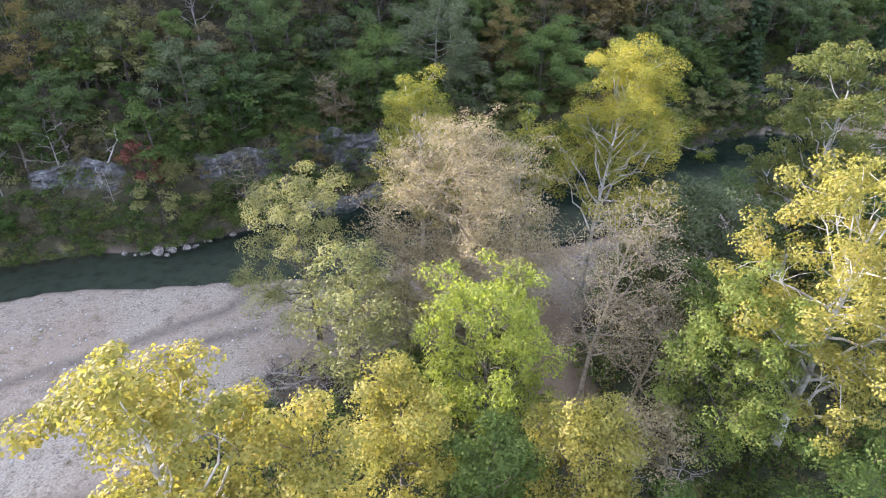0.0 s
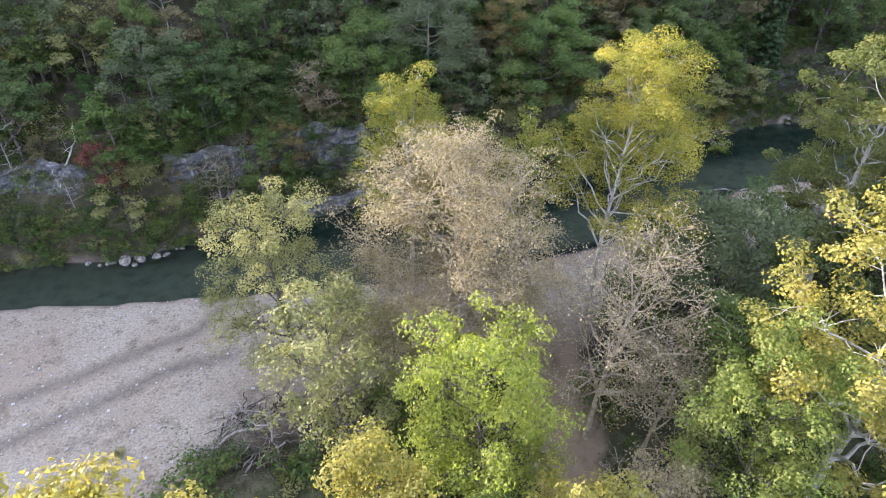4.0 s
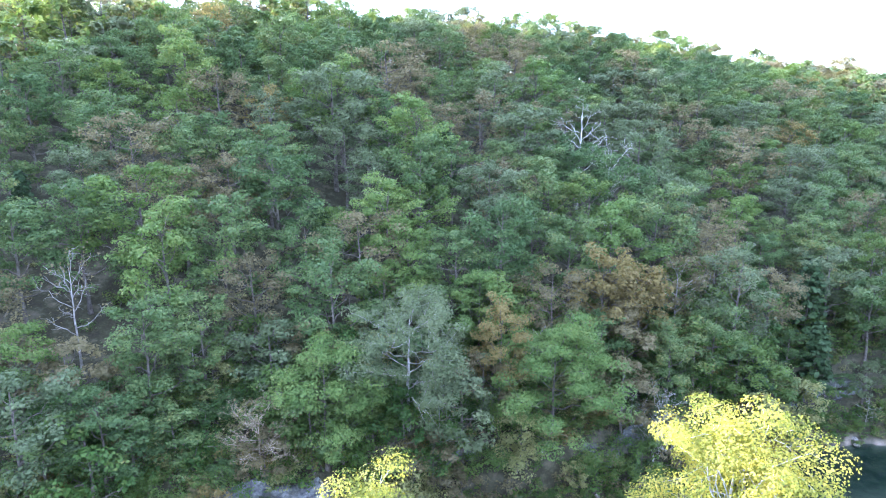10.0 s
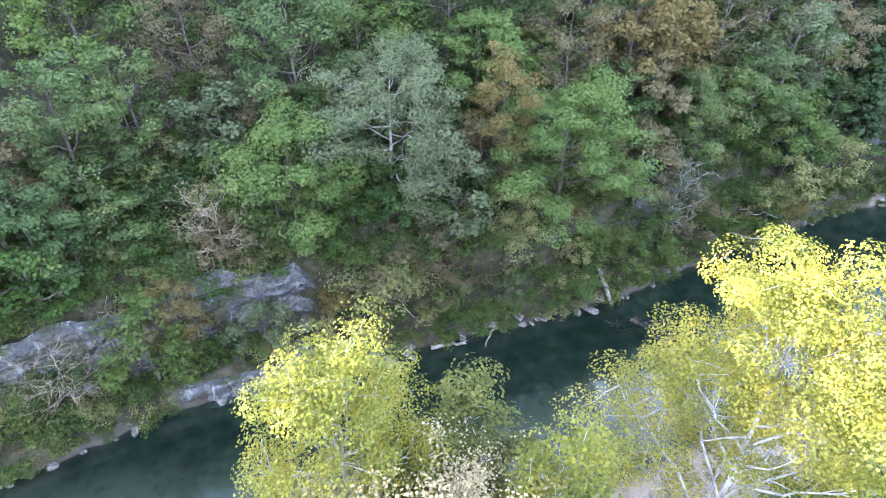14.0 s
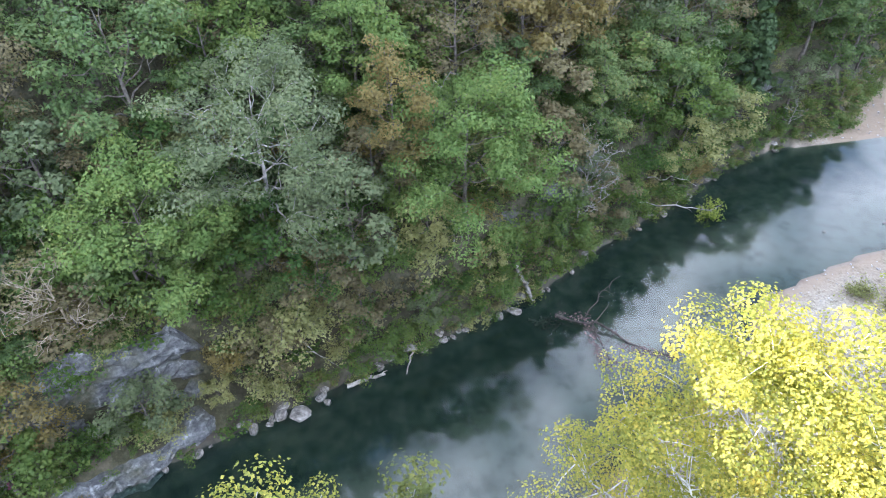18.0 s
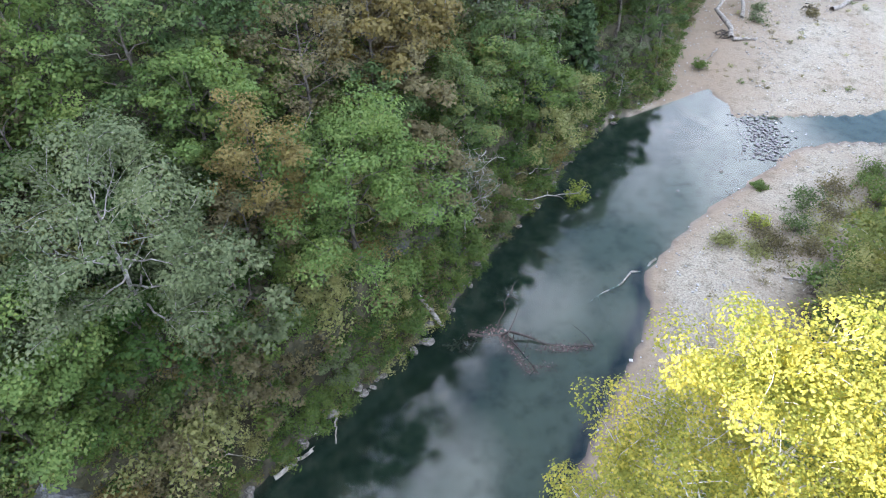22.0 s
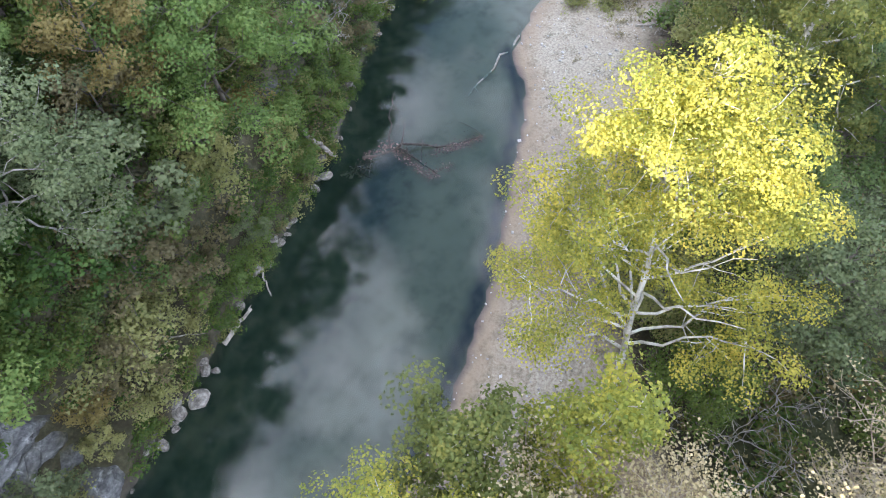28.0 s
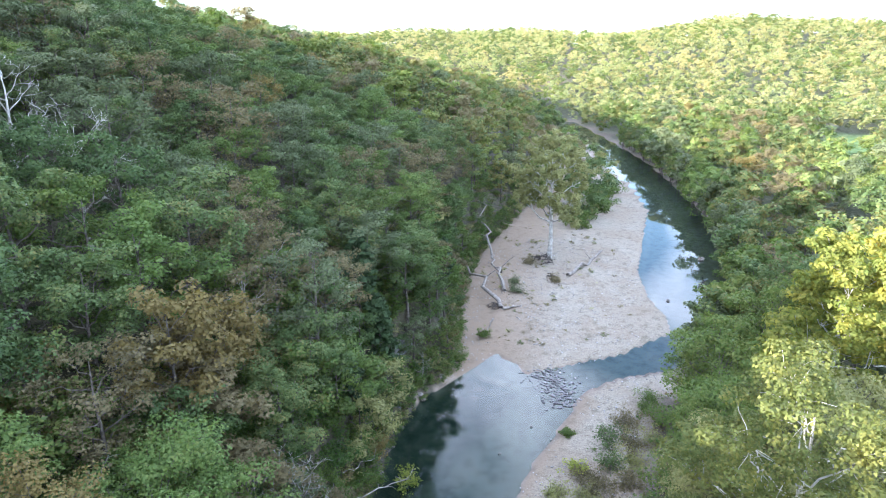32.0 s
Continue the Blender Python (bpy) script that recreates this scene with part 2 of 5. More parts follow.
def ground_material():
    m, n, l, p = material("ground", 0.95)
    pos = n.new("ShaderNodeTexCoord").outputs["Object"]

    def attr(key):
        a = n.new("ShaderNodeAttribute")
        a.attribute_name = key
        return a.outputs["Fac"]

    fine, mid, big = noise_node(n, l, 5.0, 5.0, 0.7, pos), noise_node(n, l, 0.7, 5.0, 0.6, pos), noise_node(n, l, 0.11, 4.0, 0.5, pos)
    vor = n.new("ShaderNodeTexVoronoi")
    vor.inputs["Scale"].default_value = 4.5
    l.new(pos, vor.inputs["Vector"])
    stone = vor.outputs["Distance"]
    speck = math_node(n, l, "ADD", math_node(n, l, "MULTIPLY", fine, 0.6), math_node(n, l, "MULTIPLY", mid, 0.4))
    gravel = ramp_node(n, l, speck, [(0.38, (0.085, 0.073, 0.048)), (0.47, (0.232, 0.192, 0.142)), (0.6, (0.41, 0.36, 0.282))])
    gravel = mix_node(n, l, math_node(n, l, "MULTIPLY", vor.outputs["Color"], 0.35), gravel, (0.435, 0.415, 0.335))
    tuft = n.new("ShaderNodeTexVoronoi")
    tuft.inputs["Scale"].default_value = 1.5
    l.new(pos, tuft.inputs["Vector"])
    dots = math_node(n, l, "MULTIPLY", ramp_node(n, l, tuft.outputs["Distance"], [(0.12, (1, 1, 1)), (0.26, (0, 0, 0))]), ramp_node(n, l, big, [(0.4, (0.15, 0.15, 0.15)), (0.58, (0.8, 0.8, 0.8))]))
    gravel = mix_node(n, l, dots, gravel, (0.085, 0.075, 0.055))
    tan = ramp_node(n, l, big, [(0.4, (0.0, 0.0, 0.0)), (0.62, (1.0, 1.0, 1.0))])
    sand = ramp_node(n, l, mid, [(0.3, (0.18, 0.13, 0.085)), (0.7, (0.295, 0.23, 0.158))])
    gravel = mix_node(n, l, math_node(n, l, "MULTIPLY", tan, 0.55), gravel, sand)
    litter = ramp_node(n, l, speck, [(0.3, (0.016, 0.012, 0.008)), (0.5, (0.04, 0.028, 0.017)), (0.68, (0.09, 0.058, 0.034))])
    grass = ramp_node(n, l, speck, [(0.3, (0.024, 0.034, 0.01)), (0.55, (0.056, 0.068, 0.022)), (0.7, (0.11, 0.1, 0.042))])
    # mottled river bed, with the light lost in deep water put into its colour
    dimmed_bed = ramp_node(n, l, math_node(n, l, "ADD", math_node(n, l, "MULTIPLY", mid, 0.65), math_node(n, l, "MULTIPLY", big, 0.35)),
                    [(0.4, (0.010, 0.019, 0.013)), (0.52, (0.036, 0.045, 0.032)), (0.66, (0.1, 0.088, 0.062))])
    shallow = ramp_node(n, l, mid, [(0.3, (0.13, 0.095, 0.075)), (0.7, (0.27, 0.21, 0.17))])
    meadow = ramp_node(n, l, mid, [(0.3, (0.07, 0.12, 0.025)), (0.7, (0.12, 0.19, 0.04))])
    wild = math_node(n, l, "MULTIPLY", math_node(n, l, "SUBTRACT", mid, 0.5), 0.9)

    def mask(key, soft=1.0):
        return math_node(n, l, "ADD", attr(key), math_node(n, l, "MULTIPLY", wild, soft), True)

    col = mix_node(n, l, mask("grass", 1.6), litter, grass)
    col = mix_node(n, l, mask("gravel", 0.8), col, gravel)
    col = mix_node(n, l, mask("sand", 0.8), col, sand)
    col = mix_node(n, l, math_node(n, l, "MULTIPLY", mask("wrack", 1.2), 0.75), col, (0.1, 0.08, 0.06))
    col = mix_node(n, l, attr("meadow"), col, meadow)
    col = mix_node(n, l, attr("shallow"), col, shallow)
    col = mix_node(n, l, attr("deep"), col, dimmed_bed)
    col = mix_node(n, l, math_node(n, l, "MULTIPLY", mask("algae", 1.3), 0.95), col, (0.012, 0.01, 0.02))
    l.new(col, p.inputs["Base Color"])
    dry = math_node(n, l, "SUBTRACT", 1.0, attr("shallow"))
    bump_node(n, l, p, math_node(n, l, "MULTIPLY", dry, math_node(n, l, "ADD", speck, math_node(n, l, "MULTIPLY", stone, 0.5))), 0.7, 0.12)
    return m


def water_material():
    m, n, l, p = material("river_water", 0.02)
    n.remove(p)
    gl, tr, df = n.new("ShaderNodeBsdfGlossy"), n.new("ShaderNodeBsdfTransparent"), n.new("ShaderNodeBsdfDiffuse")
    gl.inputs["Roughness"].default_value = 0.015
    tr.inputs["Color"].default_value = (0.56, 0.73, 0.66, 1)
    df.inputs["Color"].default_value = (0.055, 0.075, 0.068, 1)
    fr = n.new("ShaderNodeFresnel")
    fr.inputs["IOR"].default_value = 1.5
    m1, m2 = n.new("ShaderNodeMixShader"), n.new("ShaderNodeMixShader")
    m1.inputs["Fac"].default_value = 0.05
    l.new(tr.outputs[0], m1.inputs[1])
    l.new(df.outputs[0], m1.inputs[2])
    l.new(fr.outputs[0], m2.inputs["Fac"])
    l.new(m1.outputs[0], m2.inputs[1])
    l.new(gl.outputs[0], m2.inputs[2])
    l.new(m2.outputs[0], n["Material Output"].inputs["Surface"])
    return m


def rock_material():
    m, n, l, p = material("limestone", 0.9)
    tc = n.new("ShaderNodeTexCoord").outputs["Object"]
    mp = n.new("ShaderNodeMapping")
    mp.inputs["Scale"].default_value = (0.8, 0.8, 1.7)
    l.new(tc, mp.inputs["Vector"])
    band, fine, big = noise_node(n, l, 1.2, 5.0, 0.6, mp.outputs["Vector"]), noise_node(n, l, 4.0, 5.0, 0.65, tc), noise_node(n, l, 0.35, 3.0, 0.5, tc)
    f = math_node(n, l, "ADD", math_node(n, l, "MULTIPLY", band, 0.55), math_node(n, l, "MULTIPLY", fine, 0.45))
    col = ramp_node(n, l, f, [(0.34, (0.03, 0.03, 0.031)), (0.48, (0.1, 0.1, 0.1)), (0.6, (0.185, 0.185, 0.18)), (0.69, (0.42, 0.41, 0.39))])
    drip = n.new("ShaderNodeMapping")
    drip.inputs["Scale"].default_value = (1.1, 1.1, 0.16)
    l.new(tc, drip.inputs["Vector"])
    streak = noise_node(n, l, 1.3, 4.0, 0.65, drip.outputs["Vector"])
    col = mix_node(n, l, ramp_node(n, l, streak, [(0.56, (0, 0, 0)), (0.68, (0.8, 0.8, 0.8))]), col, (0.42, 0.42, 0.41))
    moss = ramp_node(n, l, fine, [(0.3, (0.03, 0.04, 0.015)), (0.7, (0.1, 0.085, 0.045))])
    col = mix_node(n, l, ramp_node(n, l, big, [(0.48, (0, 0, 0)), (0.64, (0.85, 0.85, 0.85))]), col, moss)
    l.new(col, p.inputs["Base Color"])
    bump_node(n, l, p, f, 0.8, 0.25)
    return m


GROUND, WATER, ROCK = ground_material(), water_material(), rock_material()

# ---------------- the lie of the land ----------------
HILL_FOOT = [(-900, -260), (-400, -80), (-200, 2), (-110, 27), (-60, 42), (-45, 46.7), (-37, 48), (-30, 51), (-21, 57), (-11, 60.8), (-1, 64.1), (11, 68.1),
             (19, 71.1), (25, 74.8), (37, 80.3), (45, 84.8), (52, 87), (61, 88), (68, 93), (84, 104), (106, 115), (130, 123), (165, 135), (200, 152), (240, 176), (300, 208),
             (380, 268), (450, 310), (700, 400), (1400, 560)]
LEFT_BANK = [(-900, -260), (-400, -80), (-200, 2), (-110, 27), (-60, 42), (-45, 46.7), (-37, 48), (-30, 51), (-21, 57), (-11, 60.8), (-1, 64.1), (11, 68.1), (19, 71.1),
             (25, 74.8), (37, 80.3), (45, 84.8), (52, 86.8), (61, 86), (68.5, 86.5), (67.5, 82.5), (65.7, 79.5), (71.4, 76.3), (80, 71.4), (92.6, 68), (99, 71.2), (105, 76.4),
             (119, 84), (145, 92.6), (175, 102.5), (205, 119.4), (232, 139.6), (275, 164), (349, 222), (426, 281), (700, 380), (1400, 540)]
RIGHT_BANK = [(-900, -290), (-400, -105), (-200, -20), (-110, 10), (-70, 26), (-49, 37.4), (-44, 39.6), (-32, 40.8), (-24, 42.2), (-15.7, 43), (-6, 45.5), (0.5, 47.4), (5.7, 48.3),
              (11.8, 50.4), (17.3, 52.6), (23.8, 56.3), (30, 59.4), (34, 62), (36, 65), (44, 67.5), (48, 68.5), (58, 69.8), (66, 71), (72.6, 69.2), (80, 64), (94, 58),
              (122, 66), (167, 82), (205, 102), (256, 132.4), (290, 156), (360, 208), (440, 268), (700, 366), (1400, 525)]


def to_line(px, py, line):
    """Distance of points from a bent line, and whether they lie on its left."""
    best, side = np.full(px.shape, 1e9), np.zeros(px.shape)
    for (ax, ay), (bx, by) in zip(line, line[1:]):
        ux, uy = bx - ax, by - ay
        t = np.clip(((px - ax) * ux + (py - ay) * uy) / (ux * ux + uy * uy), 0, 1)
        dx, dy = px - ax - t * ux, py - ay - t * uy
        d = np.hypot(dx, dy)
        near = d < best
        best = np.where(near, d, best)
        side = np.where(near, np.sign(ux * dy - uy * dx), side)
    return best, side


def within(px, py, ring):
    """Whether points lie inside a closed ring."""
    odd = np.zeros(px.shape, bool)
    for (ax, ay), (bx, by) in zip(ring, ring[1:] + ring[:1]):
        if ay != by:
            odd ^= ((ay > py) != (by > py)) & (px < (bx - ax) * (py - ay) / (by - ay) + ax)
    return odd


def wave(x, y, size, seed=0.0):
    """Smooth rolling unevenness, about -1 to 1."""
    x, y = x / size + seed, y / size - 1.7 * seed
    return (np.sin(x * 1.3 + 1.9 * np.sin(y * 0.7)) + np.sin(y * 1.7 + 1.3 * np.sin(x * 0.9 + 2)) + 0.6 * np.sin(2.9 * x - 2.3 * y)) / 2.6


CREST_X = [-900, -300, -150, -80, -18, 60, 100, 150, 250, 400, 600, 1400]
CREST_H = [60, 58, 51.5, 53.5, 52, 44, 41, 36, 30, 20, 14, 40]


WRACK = [[(-46, 20), (-39.4, 26), (-33, 30), (-28, 34), (-24, 36.6), (-22.5, 40.5)], [(-44, 15), (-37.8, 20.4), (-32.6, 24.6), (-28, 28.5), (-24, 32), (-20, 33.5)]]


def bar_width(px):
    """How far the gravel reaches from the near bank."""
    return np.interp(px, [-60, -25, -16, -8, 3, 12, 20, 30, 50, 60, 75, 84], [34, 27, 19, 14, 15, 13, 8, 9, 12, 11, 6, -4])


def land(px, py):
    """Height of the ground and the zones of its cover."""
    px, py = np.asarray(px, float), np.asarray(py, float)
    dh, sh = to_line(px, py, HILL_FOOT)
    dl, sl = to_line(px, py, LEFT_BANK)
    dr, sr = to_line(px, py, RIGHT_BANK)
    far = np.hypot(px, py)
    hill, water = sh > 0, within(px, py, LEFT_BANK + RIGHT_BANK[::-1]) & (far < 470)
    hill &= ~water
    crest = np.interp(px - 0.25 * dh, CREST_X, CREST_H)
    # added dip in the unseen western ridge, lets the low sun reach the bank trees
    sun_gap = np.clip((-64 - px - 0.5 * dh) / 10, 0, 1)
    crest = crest * (1 - sun_gap) + 24 * sun_gap
    rise = np.interp(dh, [0, 1, 3, 6, 10, 20, 50, 95, 150, 700], [0.15, 1.7, 6.8, 11.3, 13.8, 17.5, 28, 37, 39, 46]) * np.where(crest > 38, 1, crest / 38)
    steep = np.clip(np.minimum((px + 32) / 5, (-7.5 - px) / 2.5), 0, 1) + 0.75 * np.clip(np.minimum((px - 34) / 5, (60 - px) / 5), 0, 1)
    rise = rise * (1 - steep) + steep * np.interp(dh, [0, 0.7, 2.2, 3.2, 4.0, 8, 20, 50, 95, 150, 700], [0.3, 1.7, 2.3, 3.2, 9.0, 12.2, 17.5, 28, 37, 39, 46])
    rise = rise + np.interp(dh, [20, 95, 160, 700], [0, 1, 1.05, 1.1]) * np.maximum(crest - 38, 0)
    z_hill = rise + wave(px, py, 6.0) * np.clip(dh / 12, 0, 1) * 0.7 + wave(px, py, 25, 3) * np.clip(dh / 40, 0, 1) * 1.8
    flat = np.minimum(dl, dr)
    z_flat = 0.04 + np.interp(flat, [0, 4, 14, 40, 120], [0, 0.28, 0.75, 1.5, 2.6]) + wave(px, py, 5.0, 1) * np.clip(flat / 8, 0, 1) * 0.14
    az = np.degrees(np.arctan2(px, py))
    swell = np.interp(az, [-180, -100, 20, 38, 52, 65, 73, 80, 88, 110, 180], [40, 40, 40, 60, 62, 68, 84, 72, 64, 50, 40])
    z_far = swell * np.clip((far - 480) / 560, 0, 1) ** 1.2 + wave(px, py, 130, 5) * 9 * np.clip((far - 480) / 400, 0, 1)
    z = np.where(hill, np.maximum(z_hill, z_far), z_flat + z_far)
    depth = -np.minimum(np.minimum(0.3 + 0.5 * dl, 0.03 + 0.075 * dr), 1.7) * np.where(px > 62, 0.55, 1)
    z = np.where(water, depth, z)
    zones = {
        "gravel": np.where(hill | water | (far > 430), 0, np.clip(np.where(sr < 0, (bar_width(px) - dr) / 4 + 0.6, 1.2), 0, 1)),
        "wrack": np.where(water, 0, np.clip(1 - np.minimum(to_line(px, py, WRACK[0])[0], to_line(px, py, WRACK[1])[0]) / 1.3, 0, 1)),
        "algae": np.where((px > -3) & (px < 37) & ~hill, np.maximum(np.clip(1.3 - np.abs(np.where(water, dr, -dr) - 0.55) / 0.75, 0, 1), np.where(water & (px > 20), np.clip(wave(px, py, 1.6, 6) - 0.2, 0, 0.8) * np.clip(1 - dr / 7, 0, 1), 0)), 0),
        "sand": np.where(~water & ~hill & (sr < 0) & (px > -6) & (px < 66), np.clip(1.1 - dr / 2.4, 0, 1), 0) + np.where(~water & (sr < 0) & (np.hypot((px - 9.5) / 3.2, (py - 29) / 11) < 1), 1.0, 0) + np.where((sh < 0) & ~water & (sr > 0) & (dh < 17), np.clip(1.5 - dh / 11, 0, 1), 0) * (px > 60),
        "grass": np.where(hill, 0.42, np.clip((dr - bar_width(px)) / 8, 0, 0.8)),
        "meadow": (np.hypot((px - 350) / 75, (py - 62) / 26) < 1) * 1.0,
        "shallow": np.where(water, 1.0, np.where(~hill, np.clip(0.6 - flat, 0, 0.5), 0)),
        # where the bed is painted darker: by depth, and across the hillward half
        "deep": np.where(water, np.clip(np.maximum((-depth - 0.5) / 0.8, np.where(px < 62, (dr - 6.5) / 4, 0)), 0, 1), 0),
    }
    return z, zones


def height(x, y):
    return float(land(np.array([x]), np.array([y]))[0][0])


def axis(lo, hi, step, ends, growth):
    """Coordinates with an even step between lo and hi and growing steps outside."""
    a = list(np.arange(lo, hi + step, step))
    s, v = step, a[-1]
    while v < ends[1]:
        s *= growth
        v += s
        a.append(v)
    s, v = step, a[0]
    while v > ends[0]:
        s *= growth
        v -= s
        a.insert(0, v)
    return np.array(a)


def grid_mesh(name, xs, ys, z):
    nx, ny = len(xs), len(ys)
    gx, gy = np.meshgrid(xs, ys)
    co = np.stack([gx, gy, z], -1).reshape(-1, 3)
    k = np.arange(nx * ny).reshape(ny, nx)
    quads = np.stack([k[:-1, :-1], k[:-1, 1:], k[1:, 1:], k[1:, :-1]], -1).reshape(-1, 4)
    return mesh_from(name, co, quads)


def mesh_from(name, co, faces, smooth=True):
    """A mesh from arrays of corners and of faces that all have as many corners."""
    me = bpy.data.meshes.new(name)
    faces = np.asarray(faces)
    k = faces.shape[1]
    me.vertices.add(len(co))
    me.vertices.foreach_set("co", np.asarray(co, np.float32).ravel())
    me.loops.add(faces.size)
    me.loops.foreach_set("vertex_index", faces.ravel().astype(np.int32))
    me.polygons.add(len(faces))
    me.polygons.foreach_set("loop_start", np.arange(0, faces.size, k, dtype=np.int32))
    me.polygons.foreach_set("use_smooth", np.full(len(faces), smooth))
    me.update(calc_edges=True)
    return me


xs, ys = axis(-75, 125, 0.9, (-3800, 3800), 1.13), axis(-25, 115, 0.9, (-3800, 3800), 1.13)
gx, gy = np.meshgrid(xs, ys)
gz, zones = land(gx, gy)
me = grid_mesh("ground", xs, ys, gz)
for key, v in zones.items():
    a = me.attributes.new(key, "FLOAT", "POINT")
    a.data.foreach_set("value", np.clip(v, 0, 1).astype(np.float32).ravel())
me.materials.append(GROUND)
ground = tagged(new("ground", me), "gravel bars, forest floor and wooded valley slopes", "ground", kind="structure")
me = grid_mesh("river", np.linspace(-1500, 1500, 40), np.linspace(-900, 900, 30), np.zeros((30, 40)))
me.materials.append(WATER)
river = tagged(new("river", me), "calm clear green river water reflecting the sky", "river", kind="structure")
river.visible_shadow = False


# ---------------- trees ----------------
class Build:
    """Collects tubes and leaves as arrays."""

    def __init__(self, seed):
        self.rng = np.random.default_rng(seed)
        self.co, self.quads, self.count = [], [], 0

    def tube(self, pts, radii, sides=5):
        pts, radii = np.asarray(pts, float), np.asarray(radii, float)
        way = np.gradient(pts, axis=0)
        way /= np.linalg.norm(way, axis=1, keepdims=True) + 1e-9
        ref = np.where(np.abs(way[:, 2:3]) > 0.9, [[1.0, 0, 0]], [[0, 0, 1.0]])
        u = np.cross(way, ref)
        u /= np.linalg.norm(u, axis=1, keepdims=True) + 1e-9
        v = np.cross(way, u)
        a = np.arange(sides) * 2 * np.pi / sides
        ring = pts[:, None] + radii[:, None, None] * (np.cos(a)[None, :, None] * u[:, None] + np.sin(a)[None, :, None] * v[:, None])
        n = len(pts)
        k = self.count + np.arange(n * sides).reshape(n, sides)
        nxt = np.roll(k, -1, 1)
        self.quads.append(np.stack([k[:-1], nxt[:-1], nxt[1:], k[1:]], -1).reshape(-1, 4))
        self.co.append(ring.reshape(-1, 3))
        self.count += n * sides
        # end cap
        if sides == 4:
            self.quads.append(k[-1:][:, ::1])

    def mesh(self, name, mat):
        me = mesh_from(name, np.concatenate(self.co), np.concatenate(self.quads))
        me.materials.append(mat)
        return me


def leaves_mesh(name, rng, centres, spread, n, size, mat, droop=0.0, flat=0.6, folded=False):
    """n small leaves gathered in clumps round the centres; folded ones have two faces."""
    centres, spread = np.asarray(centres, float), np.broadcast_to(np.asarray(spread, float), (len(centres),))
    pick = rng.integers(0, len(centres), n)
    ball = rng.normal(size=(n, 3))
    ball /= np.linalg.norm(ball, axis=1, keepdims=True)
    ball[:, 2] = np.where((ball[:, 2] < -0.15) & (rng.random(n) < 0.6), -ball[:, 2], ball[:, 2])
    reach = np.where(rng.random((n, 1)) < 0.8, rng.uniform(0.62, 1.08, (n, 1)), rng.random((n, 1)) ** 0.5)
    p = centres[pick] + ball * reach * spread[pick][:, None] * [1, 1, flat]
    up = rng.normal(size=(n, 3)) * 0.45 + [0, 0, 0.5] + ball * 0.9
    up /= np.linalg.norm(up, axis=1, keepdims=True)
    along = np.cross(up, rng.normal(size=(n, 3)))
    along /= np.linalg.norm(along, axis=1, keepdims=True) + 1e-9
    along = along - [0, 0, droop]
    across = np.cross(up, along)
    s = size * rng.uniform(0.7, 1.3, (n, 1)) 
    if not folded:
        corners = np.stack([p + along * s * 0.62, p - along * s * 0.42 + across * s * 0.5, p - along * s * 0.42 - across * s * 0.5], 1)
        me = mesh_from(name, corners.reshape(-1, 3), np.arange(3 * n).reshape(n, 3), False)
        me.materials.append(mat)
        return me
    corners = np.stack([p - along * s * 0.5, p + across * s * 0.42 + up * s * 0.14 + along * s * 0.06, p + along * s * 0.55, p - across * s * 0.42 + up * s * 0.14 + along * s * 0.06], 1)
    me = mesh_from(name, corners.reshape(-1, 3), np.arange(4 * n).reshape(n, 4), False)
    me.materials.append(mat)
    return me


def curve(rng, a, b, bend, n):
    """A wandering line from a to b that sags or rises by bend in the middle."""
    t = np.linspace(0, 1, n)[:, None]
    a, b = np.asarray(a, float), np.asarray(b, float)
    length = np.linalg.norm(b - a)
    return a + (b - a) * t + [0, 0, 1] * (4 * t * (1 - t)) * bend + rng.normal(size=(n, 3)) * 0.035 * length * np.sin(np.pi * t)


